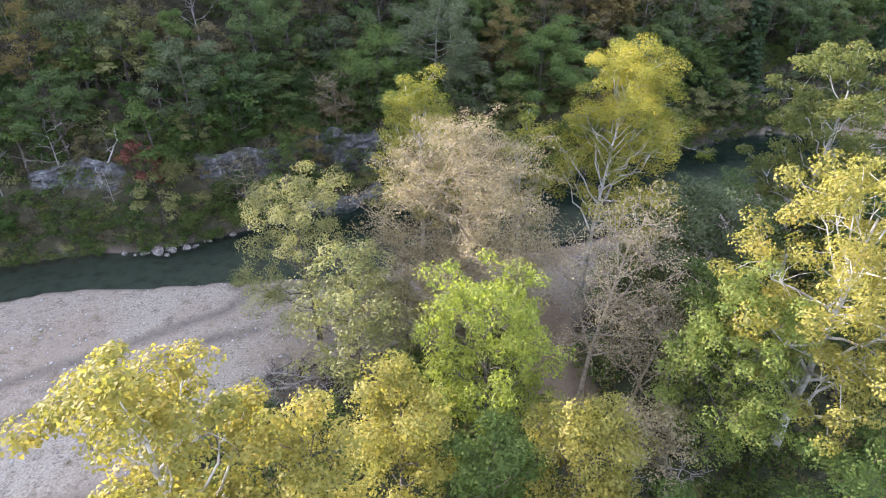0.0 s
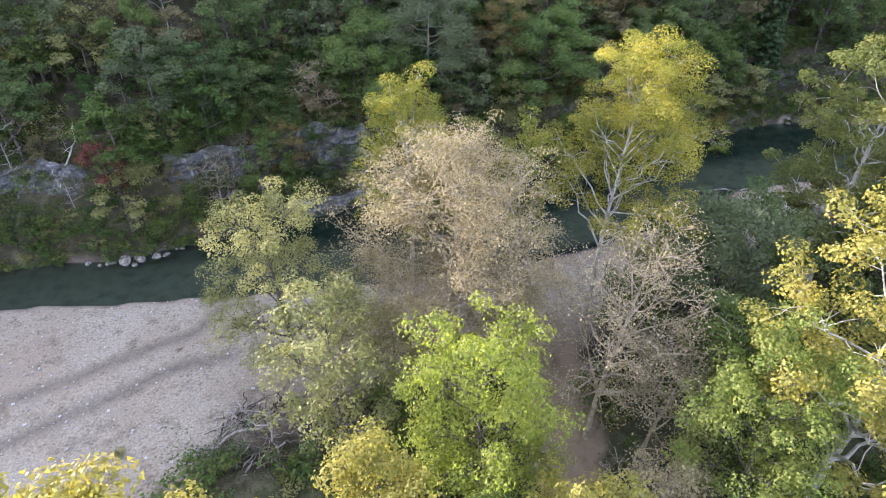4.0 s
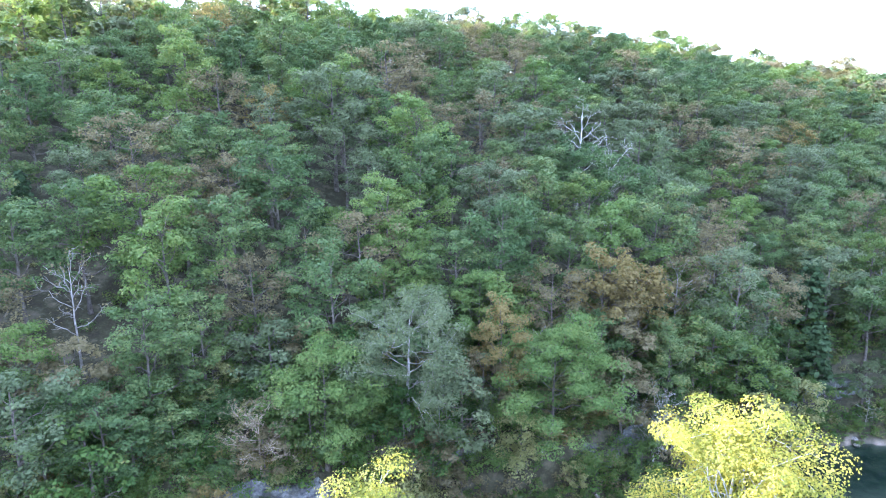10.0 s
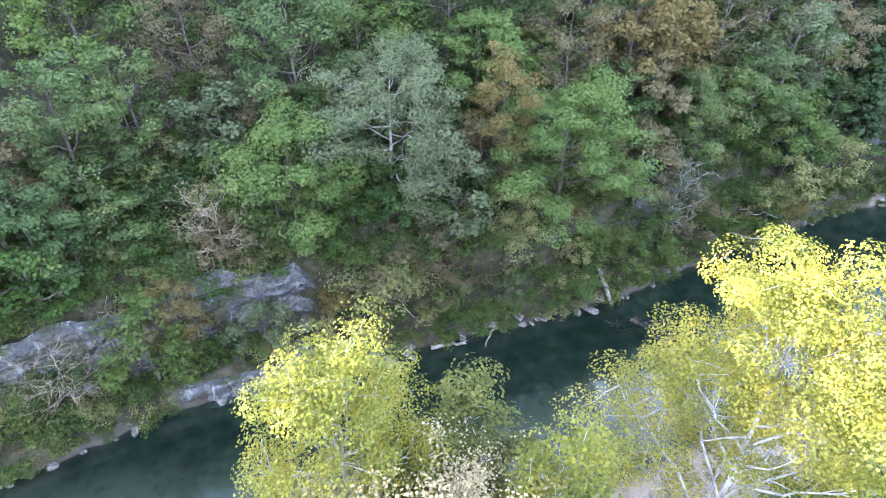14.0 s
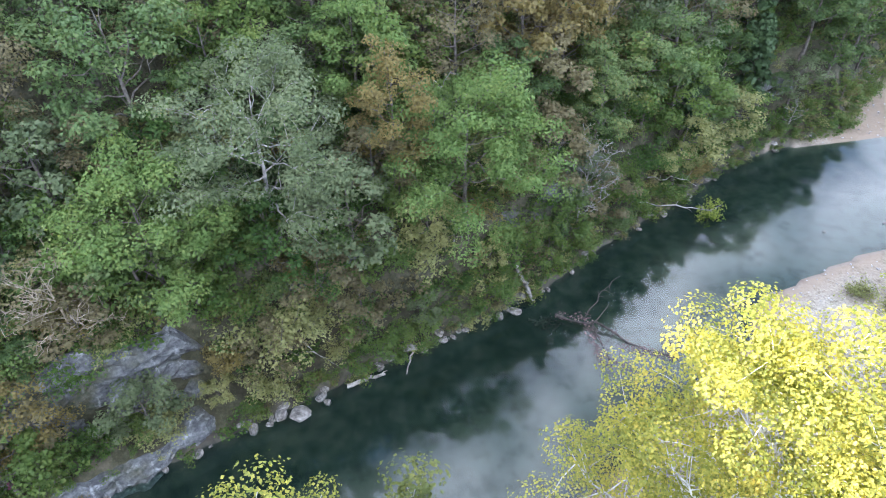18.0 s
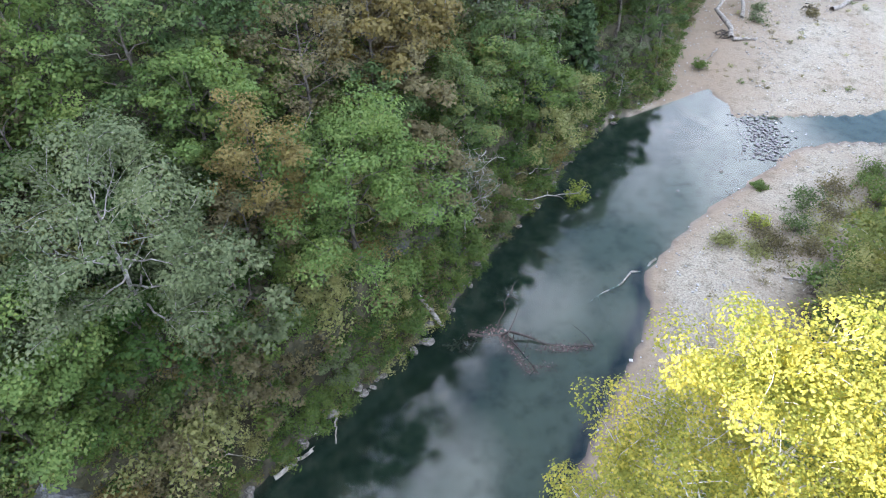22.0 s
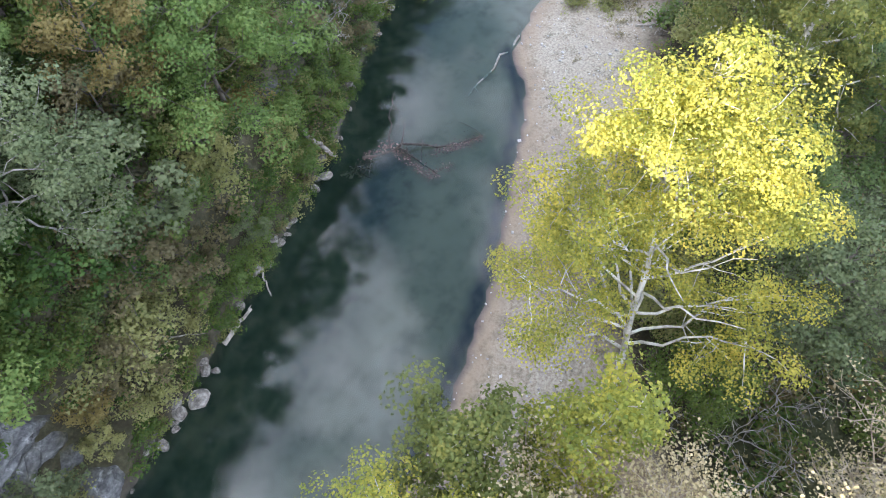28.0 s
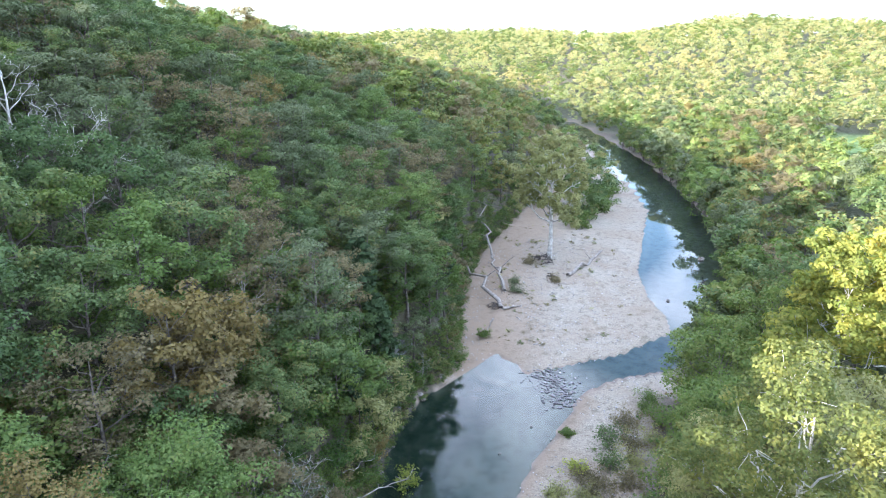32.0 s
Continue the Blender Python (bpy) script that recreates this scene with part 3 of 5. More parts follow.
def tree_parts(seed, tall, wide, base, leaf, n_leaf, size, limbs=11, trunk=0.0, bark=None, lean=(0, 0), twigs=4, clump=0.9, lite=False, top=0.45, droop=0.0, folded=False, fine=0, bare=None):
    """Meshes of trunk with limbs, and of the crown, for a broad-leaved tree that stands at the origin.
    tall: height; wide: crown radius; base: height of the lowest limbs; lean: shift of the top."""
    b = Build(seed)
    rng = b.rng
    r0 = trunk or 0.012 * tall + 0.05
    lean = np.array([*lean, 0.0])
    t = np.linspace(0, 1, 9)[:, None]
    stem = np.hstack([np.zeros((9, 2)), t * tall * 0.86]) + lean * t ** 1.3 + np.cumsum(rng.normal(size=(9, 3)) * [0.09, 0.09, 0], axis=0) * tall / 22
    stem[0] = [0, 0, -0.6]
    girth = r0 * (1 - 0.85 * t[:, 0]) * np.where(t[:, 0] == 0, 1.5, 1)
    if lite:
        stem, girth = stem[::2], girth[::2]
    b.tube(stem, girth, 5 if lite else 7)
    tips, size_of = [], []
    mid = (tall + base) / 2
    half = (tall - base) / 2
    for k in range(limbs):
        f = (k + rng.uniform(0, 0.8)) / limbs
        z0 = base * 0.85 + (tall * 0.8 - base * 0.85) * f
        start = np.array([np.interp(z0, stem[:, 2], stem[:, j]) for j in range(3)])
        ang = k * 2.4 + rng.uniform(-0.5, 0.5)
        stripped = bare is not None and bare[0] < math.degrees(ang) % 360 < bare[1] and f < 0.7
        zc = base + (tall - base) * (0.18 + 0.8 * f) + rng.uniform(-0.06, 0.06) * tall
        rad = wide * np.sqrt(max(0.08, 1 - ((zc - (base + (tall - base) * top)) / (half * 1.12)) ** 2)) * rng.uniform(0.72, 1.08)
        end = np.array([math.cos(ang) * rad, math.sin(ang) * rad, zc]) + lean * (zc / tall) ** 1.3
        line = curve(rng, start, end, -0.06 * rad + 0.02 * tall * rng.uniform(-1, 1), 7)
        rl = max(0.03, r0 * (0.44 - 0.29 * f))
        if stripped and k % 5:
            continue
        b.tube(line[::3] if lite else line, np.linspace(rl, 0.02, 3 if lite else 7), 3 if lite else 5)
        if stripped:
            continue
        tips += [line[5], line[6]]
        size_of += [0.8, 1.0]
        for j in range(twigs):
            s = rng.uniform(0.35, 0.95)
            o = np.array([np.interp(s, np.linspace(0, 1, 7), line[:, i]) for i in range(3)])
            d = rng.normal(size=3) * [1, 1, 0.55] + [math.cos(ang) * 0.5, math.sin(ang) * 0.5, 0.35]
            e = o + d / np.linalg.norm(d) * wide * rng.uniform(0.24, 0.46)
            tw = curve(rng, o, e, 0.08 * wide * rng.uniform(-0.5, 1), 4)
            if not lite:
                b.tube(tw, np.linspace(rl * 0.4, 0.012, 4), 3)
            tips += [e]
            size_of += [1.0]
            for i in range(fine):
                q = tw[1 + i % 3]
                g = rng.normal(size=3) * [1, 1, 0.7] + d / np.linalg.norm(d) * 0.8 + [0, 0, 0.3]
                g = q + g / np.linalg.norm(g) * wide * rng.uniform(0.1, 0.22)
                b.tube([q, (q + g) / 2 + rng.normal(size=3) * 0.04, g], [0.022, 0.016, 0.008], 3)
                tips.append(g)
                size_of.append(0.7)
    tips.append(stem[-1] + [0, 0, tall * 0.05])
    tips.append(stem[-1] + [0, 0, tall * 0.085])
    size_of += [1.0, 0.8]
    wood = b.mesh("trunk", bark or BARK)
    crown = None
    if n_leaf:
        crown = leaves_mesh("crown", rng, tips, np.array(size_of) * clump * rng.uniform(0.7, 1.25, len(tips)), n_leaf, size, LEAF[leaf], droop, 0.6, folded)
    return wood, crown


def cedar_parts(seed, tall, wide, n_leaf, size):
    b = Build(seed)
    rng = b.rng
    z = np.linspace(-0.5, tall, 8)
    b.tube(np.stack([0 * z, 0 * z, z], -1), np.linspace(0.02 + 0.012 * tall, 0.02, 8), 6)
    tips = []
    for k in range(40):
        f = (k + 0.5) / 40
        a, r = k * 2.4, wide * (1 - f) ** 0.8 * rng.uniform(0.8, 1.1) + 0.15
        zz = tall * (0.1 + 0.88 * f)
        e = np.array([math.cos(a) * r, math.sin(a) * r, zz + 0.15 * r])
        b.tube(curve(rng, (0, 0, zz - 0.1), e, -0.05 * r, 4), np.linspace(0.05, 0.012, 4), 4)
        tips += [e, e * [0.6, 0.6, 1], e * [0.8, 0.8, 1]]
    return b.mesh("trunk", BARK), leaves_mesh("crown", rng, tips, 0.13 * wide + 0.3, n_leaf, size, LEAF["cedar"], 0.2)


def plant(name, meshes, at, turn=0.0, scale=1.0, label="", category="tree", group=""):
    """A tree: an Empty at its foot with trunk and crown under it."""
    root = new(name)
    root.empty_display_size = 0.3
    s = scale if isinstance(scale, tuple) else (scale, scale, scale)
    root.matrix_world = Matrix.LocRotScale(at, Euler((0, 0, turn)), s)
    for part_name, me in zip(("trunk", "crown"), meshes):
        if me:
            ob = new(part_name, me)
            ob.parent = root
    return tagged(root, label, category, group)


def stand(x, y, sink=0.0):
    return (x, y, height(x, y) - sink)


def arrays(me):
    co = np.empty(len(me.vertices) * 3, np.float32)
    me.vertices.foreach_get("co", co)
    q = np.empty(len(me.loops), np.int32)
    me.loops.foreach_get("vertex_index", q)
    return co.reshape(-1, 3), q.reshape(len(me.polygons), -1), me.materials[0]


def joined(name, items, label, category):
    """Many plants that nobody could count, as one mesh. items: meshes, place, turn, scale, tint."""
    cache, mats, cos, quads, sides, slots, tints, n = {}, [], [], [], [], [], [], 0
    for meshes, at, turn, s, tint in items:
        for me in meshes:
            if me is None:
                continue
            if me.name not in cache:
                cache[me.name] = arrays(me)
            co, q, mat = cache[me.name]
            if mat not in mats:
                mats.append(mat)
            c, d = math.cos(turn), math.sin(turn)
            s3 = np.array(s if isinstance(s, tuple) else (s, s, s))
            p = co * s3
            cos.append(np.stack([p[:, 0] * c - p[:, 1] * d, p[:, 0] * d + p[:, 1] * c, p[:, 2]], -1) + np.array(at))
            quads.append((q + n).ravel())
            sides.append(np.full(len(q), q.shape[1]))
            slots.append(np.full(len(q), mats.index(mat)))
            tints.append(np.full(len(co), tint))
            n += len(co)
    me, sides = bpy.data.meshes.new(name), np.concatenate(sides)
    me.vertices.add(n)
    me.vertices.foreach_set("co", np.concatenate(cos).astype(np.float32).ravel())
    me.loops.add(int(sides.sum()))
    me.loops.foreach_set("vertex_index", np.concatenate(quads).astype(np.int32))
    me.polygons.add(len(sides))
    me.polygons.foreach_set("loop_start", (np.cumsum(sides) - sides).astype(np.int32))
    me.polygons.foreach_set("use_smooth", np.zeros(len(sides), bool))
    me.update(calc_edges=True)
    for m in mats:
        me.materials.append(m)
    me.polygons.foreach_set("material_index", np.concatenate(slots).astype(np.int32))
    a = me.attributes.new("tint", "FLOAT", "POINT")
    a.data.foreach_set("value", np.concatenate(tints).astype(np.float32))
    return tagged(new(name, me), label, category, kind="stuff")


def shrub_parts(seed, tall, wide, leaf, n_leaf, size, stems=6, bark=None, forks=3):
    """A bush of several stems from the ground."""
    b = Build(seed)
    r, tips = b.rng, []
    for k in range(stems):
        a = k * 2.4 + r.uniform(0, 1)
        d = wide * r.uniform(0.3, 0.9)
        e = np.array([math.cos(a) * d, math.sin(a) * d, tall * r.uniform(0.6, 1.0)])
        line = curve(r, (0, 0, -0.2), e, 0.1 * tall, 5)
        b.tube(line if forks > 2 else line[::2], np.linspace(0.03 + 0.008 * tall, 0.01, 5 if forks > 2 else 3), 4 if forks > 2 else 3)
        tips += [line[2], line[3], line[4]]
        for j in range(forks):
            o = line[r.integers(2, 5)]
            t2 = o + r.normal(size=3) * wide * 0.3
            t2[2] = max(t2[2], 0.1 * tall)
            if forks > 2:
                b.tube([o, (o + t2) / 2, t2], [0.02, 0.015, 0.008], 4)
            tips.append(t2)
    crown = leaves_mesh("foliage", r, tips, 0.3 * wide + 0.08, n_leaf, size, LEAF[leaf]) if n_leaf else None
    return b.mesh("stems", bark or BARK), crown


# kinds that make up the wooded slope, each drawn once and then repeated
rng = np.random.default_rng(7)
KINDS = []
for k, (leaf, share, word) in enumerate((("oak", 9, "dark green oak"), ("oak", 9, "deep green broad oak"), ("pale_oak", 4.5, "light green oak"), ("grey_oak", 2.8, "grey-green oak"), ("orange", 0.9, "rusty orange autumn oak"),
                                         ("brown", 2.6, "brown half-bare autumn oak"), ("green", 4, "fresh green hickory"), ("grey_oak", 1.6, "thin grey-green oak"), ("brown", 1.6, "sparse brown hickory"))):
    sparse = leaf in ("brown", "orange") or k == 7
    near = tree_parts(100 + k, 16, 4.8, 4.4, leaf, 8000 if not sparse else 4400, 0.235, limbs=13, clump=1.15, twigs=3)
    far = tree_parts(200 + k, 15.5, 4.8, 3.6, leaf, 1250, 0.62, limbs=10, twigs=2, clump=1.35, lite=True)
    mid = tree_parts(230 + k, 15, 4.6, 3.6, leaf + "_far", 300, 1.5, limbs=7, twigs=1, clump=1.7, lite=True)
    # most of the farthest crowns wear the haze-paled leaf colour
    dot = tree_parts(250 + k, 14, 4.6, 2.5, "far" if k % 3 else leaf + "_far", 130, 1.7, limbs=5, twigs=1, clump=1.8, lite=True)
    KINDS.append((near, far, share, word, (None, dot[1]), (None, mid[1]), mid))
CEDARS = [cedar_parts(300, 9, 2.3, 2600, 0.4), cedar_parts(301, 11, 2.6, 2600, 0.42)]
SNAGS = [tree_parts(310 + k, 13, 3.4, 4.5, "brown", 150, 0.25, limbs=12, bark=ASH_BARK, twigs=5, trunk=0.14, fine=1) for k in range(3)]
SHRUBS = [shrub_parts(330 + k, 1.0, 0.85, leaf, int(1.9 * n), 0.11, 3, None, 2) for k, (leaf, n) in enumerate((("under", 155), ("under", 155), ("green", 150), ("olive_bush", 125), ("brown", 95), ("oak", 150)))]
BARE = [tree_parts(360 + k, 6.0, 2.2, 0.8, "brown", 60, 0.2, limbs=10, bark=ASH_BARK, twigs=6, trunk=0.07) for k in range(3)]
SMALL = [tree_parts(345 + k, 6.5, 2.4, 1.2, leaf, 3000, 0.17, limbs=9, twigs=3, clump=0.6) for k, leaf in enumerate(("under", "green", "olive_bush", "brown", "oak", "grey_oak"))]

# ---------------- the wooded slope ----------------
SHARES = np.array([k[2] for k in KINDS], float)
SHARES /= SHARES.sum()
KEEP = [(-39.5, 54.5, 5.0), (-17.5, 66, 4.2), (10.9, 72.2, 6.4), (-10.8, 65.6, 4.8), (-3.6, 69.5, 6.2), (5.4, 72.6, 3.6), (21.6, 74.2, 2.5), (17.5, 81, 3.5), (22, 83, 3.5), (28, 88, 3), (34, 91, 3), (21, 116.5, 6.5), (24, 110, 6)]
taken = np.array([(x, y) for x, y, _ in KEEP])
room = np.array([r for *_, r in KEEP])
spots = []
tries = np.stack([rng.uniform(-130, 480, 30000), rng.uniform(10, 420, 30000)], -1)
dh, sh = to_line(tries[:, 0], tries[:, 1], HILL_FOOT)
ok = (sh > 0) & (dh > 2.6) & (dh < np.where(tries[:, 0] < 130, 150, 85))
for (x, y), d in zip(tries[ok], dh[ok]):
    gap = 4.7 if d < 45 and x < 110 else 5.0
    if x > 190:
        gap = 6.5
    q = np.hypot(taken[:, 0] - x, taken[:, 1] - y)
    if (q > gap).all() and (q[: len(KEEP)] > room[: len(KEEP)]).all():
        taken = np.vstack([taken, (x, y)])
        spots.append((x, y, d))
spots.sort(key=lambda p: p[2] + max(0, -45 - p[0]) * 2 + max(0, p[0] - 80) * 2)
woods, single = [], 0
for x, y, d in spots:
    turn, cast = rng.uniform(0, 6.28), rng.random()
    if cast < 0.05 and d < 70:
        plant("cedar_tree", CEDARS[rng.integers(2)], stand(x, y), turn, rng.uniform(0.7, 1.15), "dark green conical cedar on the wooded slope", "cedar", "trees on the slope")
        continue
    if cast < 0.085 and d < 90:
        plant("dead_tree", SNAGS[rng.integers(3)], stand(x, y), turn, rng.uniform(0.6, 1.0), "bare pale dead tree among the oaks", "tree", "trees on the slope")
        continue
    near, far, _, word, dot, mid, mid_tree = KINDS[rng.choice([4, 5, 8, 6, 0, 1, 2, 7]) if 16 < x < 42 and 4 < d < 22 else rng.choice(len(KINDS), p=SHARES)]
    s = rng.uniform(0.68, 1.02) * np.interp(d, [2.5, 6, 40], [0.7, 0.92, 1.12])
    s3 = (s * rng.uniform(0.95, 1.2), s * rng.uniform(0.95, 1.2), s)
    if single < 300:
        single += 1
        plant(word.split()[-1] + "_tree", near, stand(x, y), turn, s3, word + " on the wooded slope", "tree", "trees on the slope")
    else:
        woods.append((far if d < 90 and -70 < x < 150 else mid_tree, stand(x, y, 2.5 if d > 80 else 0), turn, s3, rng.random()))
joined("slope_woods", woods, "dense green and rusty autumn woods on the valley slope", "woods")

# small trees and undergrowth on the slope
p = np.stack([rng.uniform(-66, 92, 5500), rng.uniform(30, 116, 5500)], -1)
dh, sh = to_line(p[:, 0], p[:, 1], HILL_FOOT)
ok = (sh > 0) & (dh > 0.9) & (dh < 16)
zz = land(p[:, 0], p[:, 1])[0]
small, rooted = 0, np.zeros((1, 2)) + 999
for (x, y), d, z in zip(p[ok], dh[ok], zz[ok]):
    if small < 290 and np.hypot(rooted[:, 0] - x, rooted[:, 1] - y).min() > 2.1:
        small += 1
        rooted = np.vstack([rooted, (x, y)])
        s = (0.5 + 1.0 * rng.random() ** 1.5) * (0.85 if d < 3 else 1.0)
        if small % 5 == 0:
            plant("bare_sapling", BARE[rng.integers(3)], (x, y, z - 0.1), rng.uniform(0, 6.28), s, "bare grey twiggy sapling on the steep bank", "sapling", "saplings on the bank")
            continue
        plant("sapling", SMALL[rng.choice(6, p=[0.27, 0.22, 0.13, 0.12, 0.14, 0.12])], (x, y, z - 0.1), rng.uniform(0, 6.28), (s * 1.15, s * 1.15, s), "leafy sapling on the steep river bank", "sapling", "saplings on the bank")
p = np.stack([rng.uniform(-75, 105, 2600), rng.uniform(25, 150, 2600)], -1)
walk_x = rng.uniform(-72, 175, 1500)
walk_y = np.interp(walk_x, [a for a, b in HILL_FOOT], [b for a, b in HILL_FOOT]) + 1.12 * rng.uniform(-0.25, 8.5, 1500)
p = np.vstack([p, np.stack([walk_x, walk_y], -1)])
edge_x = rng.uniform(-72, 170, 1250)
edge_y = np.interp(edge_x, [a for a, b in HILL_FOOT], [b for a, b in HILL_FOOT]) + 1.12 * rng.uniform(-0.2, 2.0, 1250)
p = np.vstack([p, np.stack([edge_x, edge_y], -1)])
dh, sh = to_line(p[:, 0], p[:, 1], HILL_FOOT)
ok = ((sh > 0) | (dh < 0.35)) & (dh < 45) & (rng.random(len(p)) < np.interp(dh, [0, 9, 14, 45], [1, 1, 0.7, 0.25]))
zz = np.maximum(land(p[:, 0], p[:, 1])[0], 0.05)
under = []
for (x, y), d, z in zip(p[ok], dh[ok], zz[ok]):
    if (-31 < x < -8 and (2.0 < d < 3.7 or (x > -20 and d < 2)) and rng.random() < 0.85) or (38 < x < 57 and 2 < d < 4.3 and rng.random() < 0.3):
        continue
    s = (0.7 + 1.2 * rng.random() ** 2) * (0.7 if d < 1.5 else 1.0)
    under.append((SHRUBS[rng.choice(6, p=[0.32, 0.26, 0.13, 0.09, 0.11, 0.09])], (x, y, z - 0.15), rng.uniform(0, 6.28), (s * 1.3, s * 1.3, s), 0.4 * rng.random()))
joined("slope_undergrowth", under, "tangled green and yellow undergrowth on the slope", "undergrowth")

# bushes on the lower bank, drawn once a kind
BUSHES = [shrub_parts(880 + k, 2.3, 1.8, leaf, 2600, 0.13, 8, None, 4) for k, leaf in enumerate(("under", "green", "under", "pale_oak", "olive", "orange", "oak"))]
p = np.stack([rng.uniform(-34, 44, 7000), rng.uniform(46, 98, 7000)], -1)
dh, sh = to_line(p[:, 0], p[:, 1], HILL_FOOT)
zz = land(p[:, 0], p[:, 1])[0]
rooted = np.zeros((1, 2)) + 999
for (x, y), d, side, z in zip(p, dh, sh, zz):
    if len(rooted) > 290 or side < 0 or d < 0.5 or d > 13 or np.hypot(rooted[:, 0] - x, rooted[:, 1] - y).min() < 1.75 or (-32 < x < -8 and d < 3.8 and rng.random() < 0.8):
        continue
    rooted = np.vstack([rooted, (x, y)])
    s = rng.uniform(0.6, 1.45) * (0.75 if d < 1.5 else 1.0)
    plant("bush", BUSHES[rng.choice(7, p=[0.22, 0.24, 0.16, 0.1, 0.12, 0.06, 0.1])], (x, y, z - 0.15), rng.uniform(0, 6.28), (s * 1.15, s * 1.15, s), "leafy green bush on the steep river bank", "bush", "bushes on the bank")

# woods of the far valley and hills
far_woods = []
p = np.stack([rng.uniform(60, 1500, 30000), rng.uniform(-250, 1300, 30000)], -1)
z, zones = land(p[:, 0], p[:, 1])
dr, sr = to_line(p[:, 0], p[:, 1], RIGHT_BANK)
dh, sh = to_line(p[:, 0], p[:, 1], HILL_FOOT)
az, far = np.degrees(np.arctan2(p[:, 0] + 2, p[:, 1] - 41)), np.hypot(p[:, 0], p[:, 1])
keep = np.where(sr < 0, (dr > 0.5) & (p[:, 0] > 86), np.where(sh > 0, (dh > 60) | (p[:, 0] > 465), (p[:, 0] > 430) | ((p[:, 0] > 150) & (to_line(p[:, 0], p[:, 1], LEFT_BANK)[0] > 14)))) & (zones["meadow"] < 0.5) & (az > 18) & (az < 98) & (far < 1400)
keep &= (far < 600) | (np.abs(az - 62.5 - (far - 600) / 600) > 0.35)
keep &= (far > 320) | (rng.random(len(p)) < 1.0)
order = np.argsort(far)
cells = set()
for i in order:
    if not keep[i]:
        continue
    x, y = p[i]
    g = np.interp(far[i], [100, 300, 700, 1400], [6.0, 7.5, 10, 14])
    key = (round(math.log(g) * 6), round(x / g), round(y / g))
    if key in cells:
        continue
    cells.add(key)
    kind = KINDS[rng.choice(len(KINDS), p=SHARES)]
    s = rng.uniform(0.75, 1.15) * np.interp(far[i], [100, 600, 1400], [1.0, 1.15, 1.7])
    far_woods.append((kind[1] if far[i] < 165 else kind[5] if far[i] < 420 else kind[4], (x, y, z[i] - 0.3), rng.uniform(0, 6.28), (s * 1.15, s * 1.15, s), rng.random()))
for x in np.arange(84, 300, 2.2):
    y = np.interp(x, [a for a, b in RIGHT_BANK], [b for a, b in RIGHT_BANK]) + rng.uniform(-2.2, 0.9)
    far_woods.append((KINDS[rng.choice([0, 1, 3, 6])][1], (x, y, max(height(x, y), 0.1) - 0.4), rng.uniform(0, 6.28), rng.uniform(0.45, 0.9), rng.random()))
joined("far_woods", far_woods, "sunlit yellow-green woods over the far valley hills", "woods")

# ---------------- trees that stand out on the slope ----------------
plant("oak_tree", tree_parts(401, 12.5, 6.4, 2.0, "pale_oak", 30000, 0.165, limbs=19, clump=1.25), stand(10.9, 72.2), 0, 1, "broad bright green oak above the river bank")
plant("oak_tree", tree_parts(402, 11.5, 4.6, 2.5, "pale_oak", 19000, 0.165, limbs=15, clump=1.1), stand(-10.8, 65.6), 0, 1, "light green oak above the rock ledge")
plant("oak_tree", tree_parts(403, 13.2, 6.4, 2.5, "grey_oak", 28000, 0.155, limbs=20, clump=1.15, bark=ASH_BARK, twigs=7), stand(-3.6, 69.5), 0, 1, "wide silvery grey-green oak on the slope")
plant("oak_tree", tree_parts(404, 11.5, 2.9, 2.0, "orange", 9500, 0.155, limbs=15, clump=0.8), stand(5.4, 72.6), 0, 1, "slender rusty orange autumn tree")
plant("dead_tree", tree_parts(405, 12.5, 2.6, 4, "brown", 120, 0.2, limbs=16, bark=ASH_BARK, trunk=0.11, twigs=7, fine=3, lean=(0.8, 1.2)), stand(21.9, 74.0), 0, 1, "thin bare white tree at the water's edge")
plant("oak_tree", tree_parts(431, 13, 3.6, 4, "orange", 4500, 0.28, limbs=14, clump=0.95), stand(17.5, 81), 0, 1, "rusty brown autumn oak on the slope")
plant("oak_tree", tree_parts(432, 12, 3.4, 4, "orange", 4200, 0.28, limbs=14, clump=0.95), stand(22, 83), 0, 1, "rusty gold autumn oak on the slope")
plant("hickory_tree", tree_parts(433, 11, 3.0, 4, "brown", 1500, 0.26, limbs=14, clump=0.85, bark=ASH_BARK), stand(28, 88), 0, 1, "half-bare pinkish brown hickory")
plant("hickory_tree", tree_parts(434, 11.5, 3.4, 4, "brown", 1700, 0.26, limbs=14, clump=0.9, bark=ASH_BARK), stand(34, 91), 0, 1, "half-bare pinkish brown hickory")
plant("dead_tree", tree_parts(406, 17.5, 5.4, 6, "brown", 0, 0, limbs=12, bark=PALE_BARK, trunk=0.3, twigs=5, fine=3), stand(21, 116.5), 0, 1, "large bare white dead oak on the slope")
plant("dead_tree", tree_parts(407, 15.5, 4.6, 5, "grey_oak", 600, 0.3, limbs=12, bark=PALE_BARK, trunk=0.22, twigs=6, fine=3), stand(24.5, 110), 0, 1, "nearly bare grey oak on the slope")
plant("bare_tree", tree_parts(408, 7, 3.4, 1.5, "brown", 500, 0.2, limbs=14, bark=TAN_BARK, trunk=0.12, twigs=8, fine=3), stand(-27, 55.3), 0, 1, "grey bare spreading tree at the water's edge")
plant("bare_tree", tree_parts(409, 8, 3.2, 2.5, "brown", 700, 0.2, limbs=14, bark=TAN_BARK, trunk=0.14, twigs=8, fine=3), stand(-16.2, 63.4), 0, 1, "pale brown bare spreading tree above the cliff")
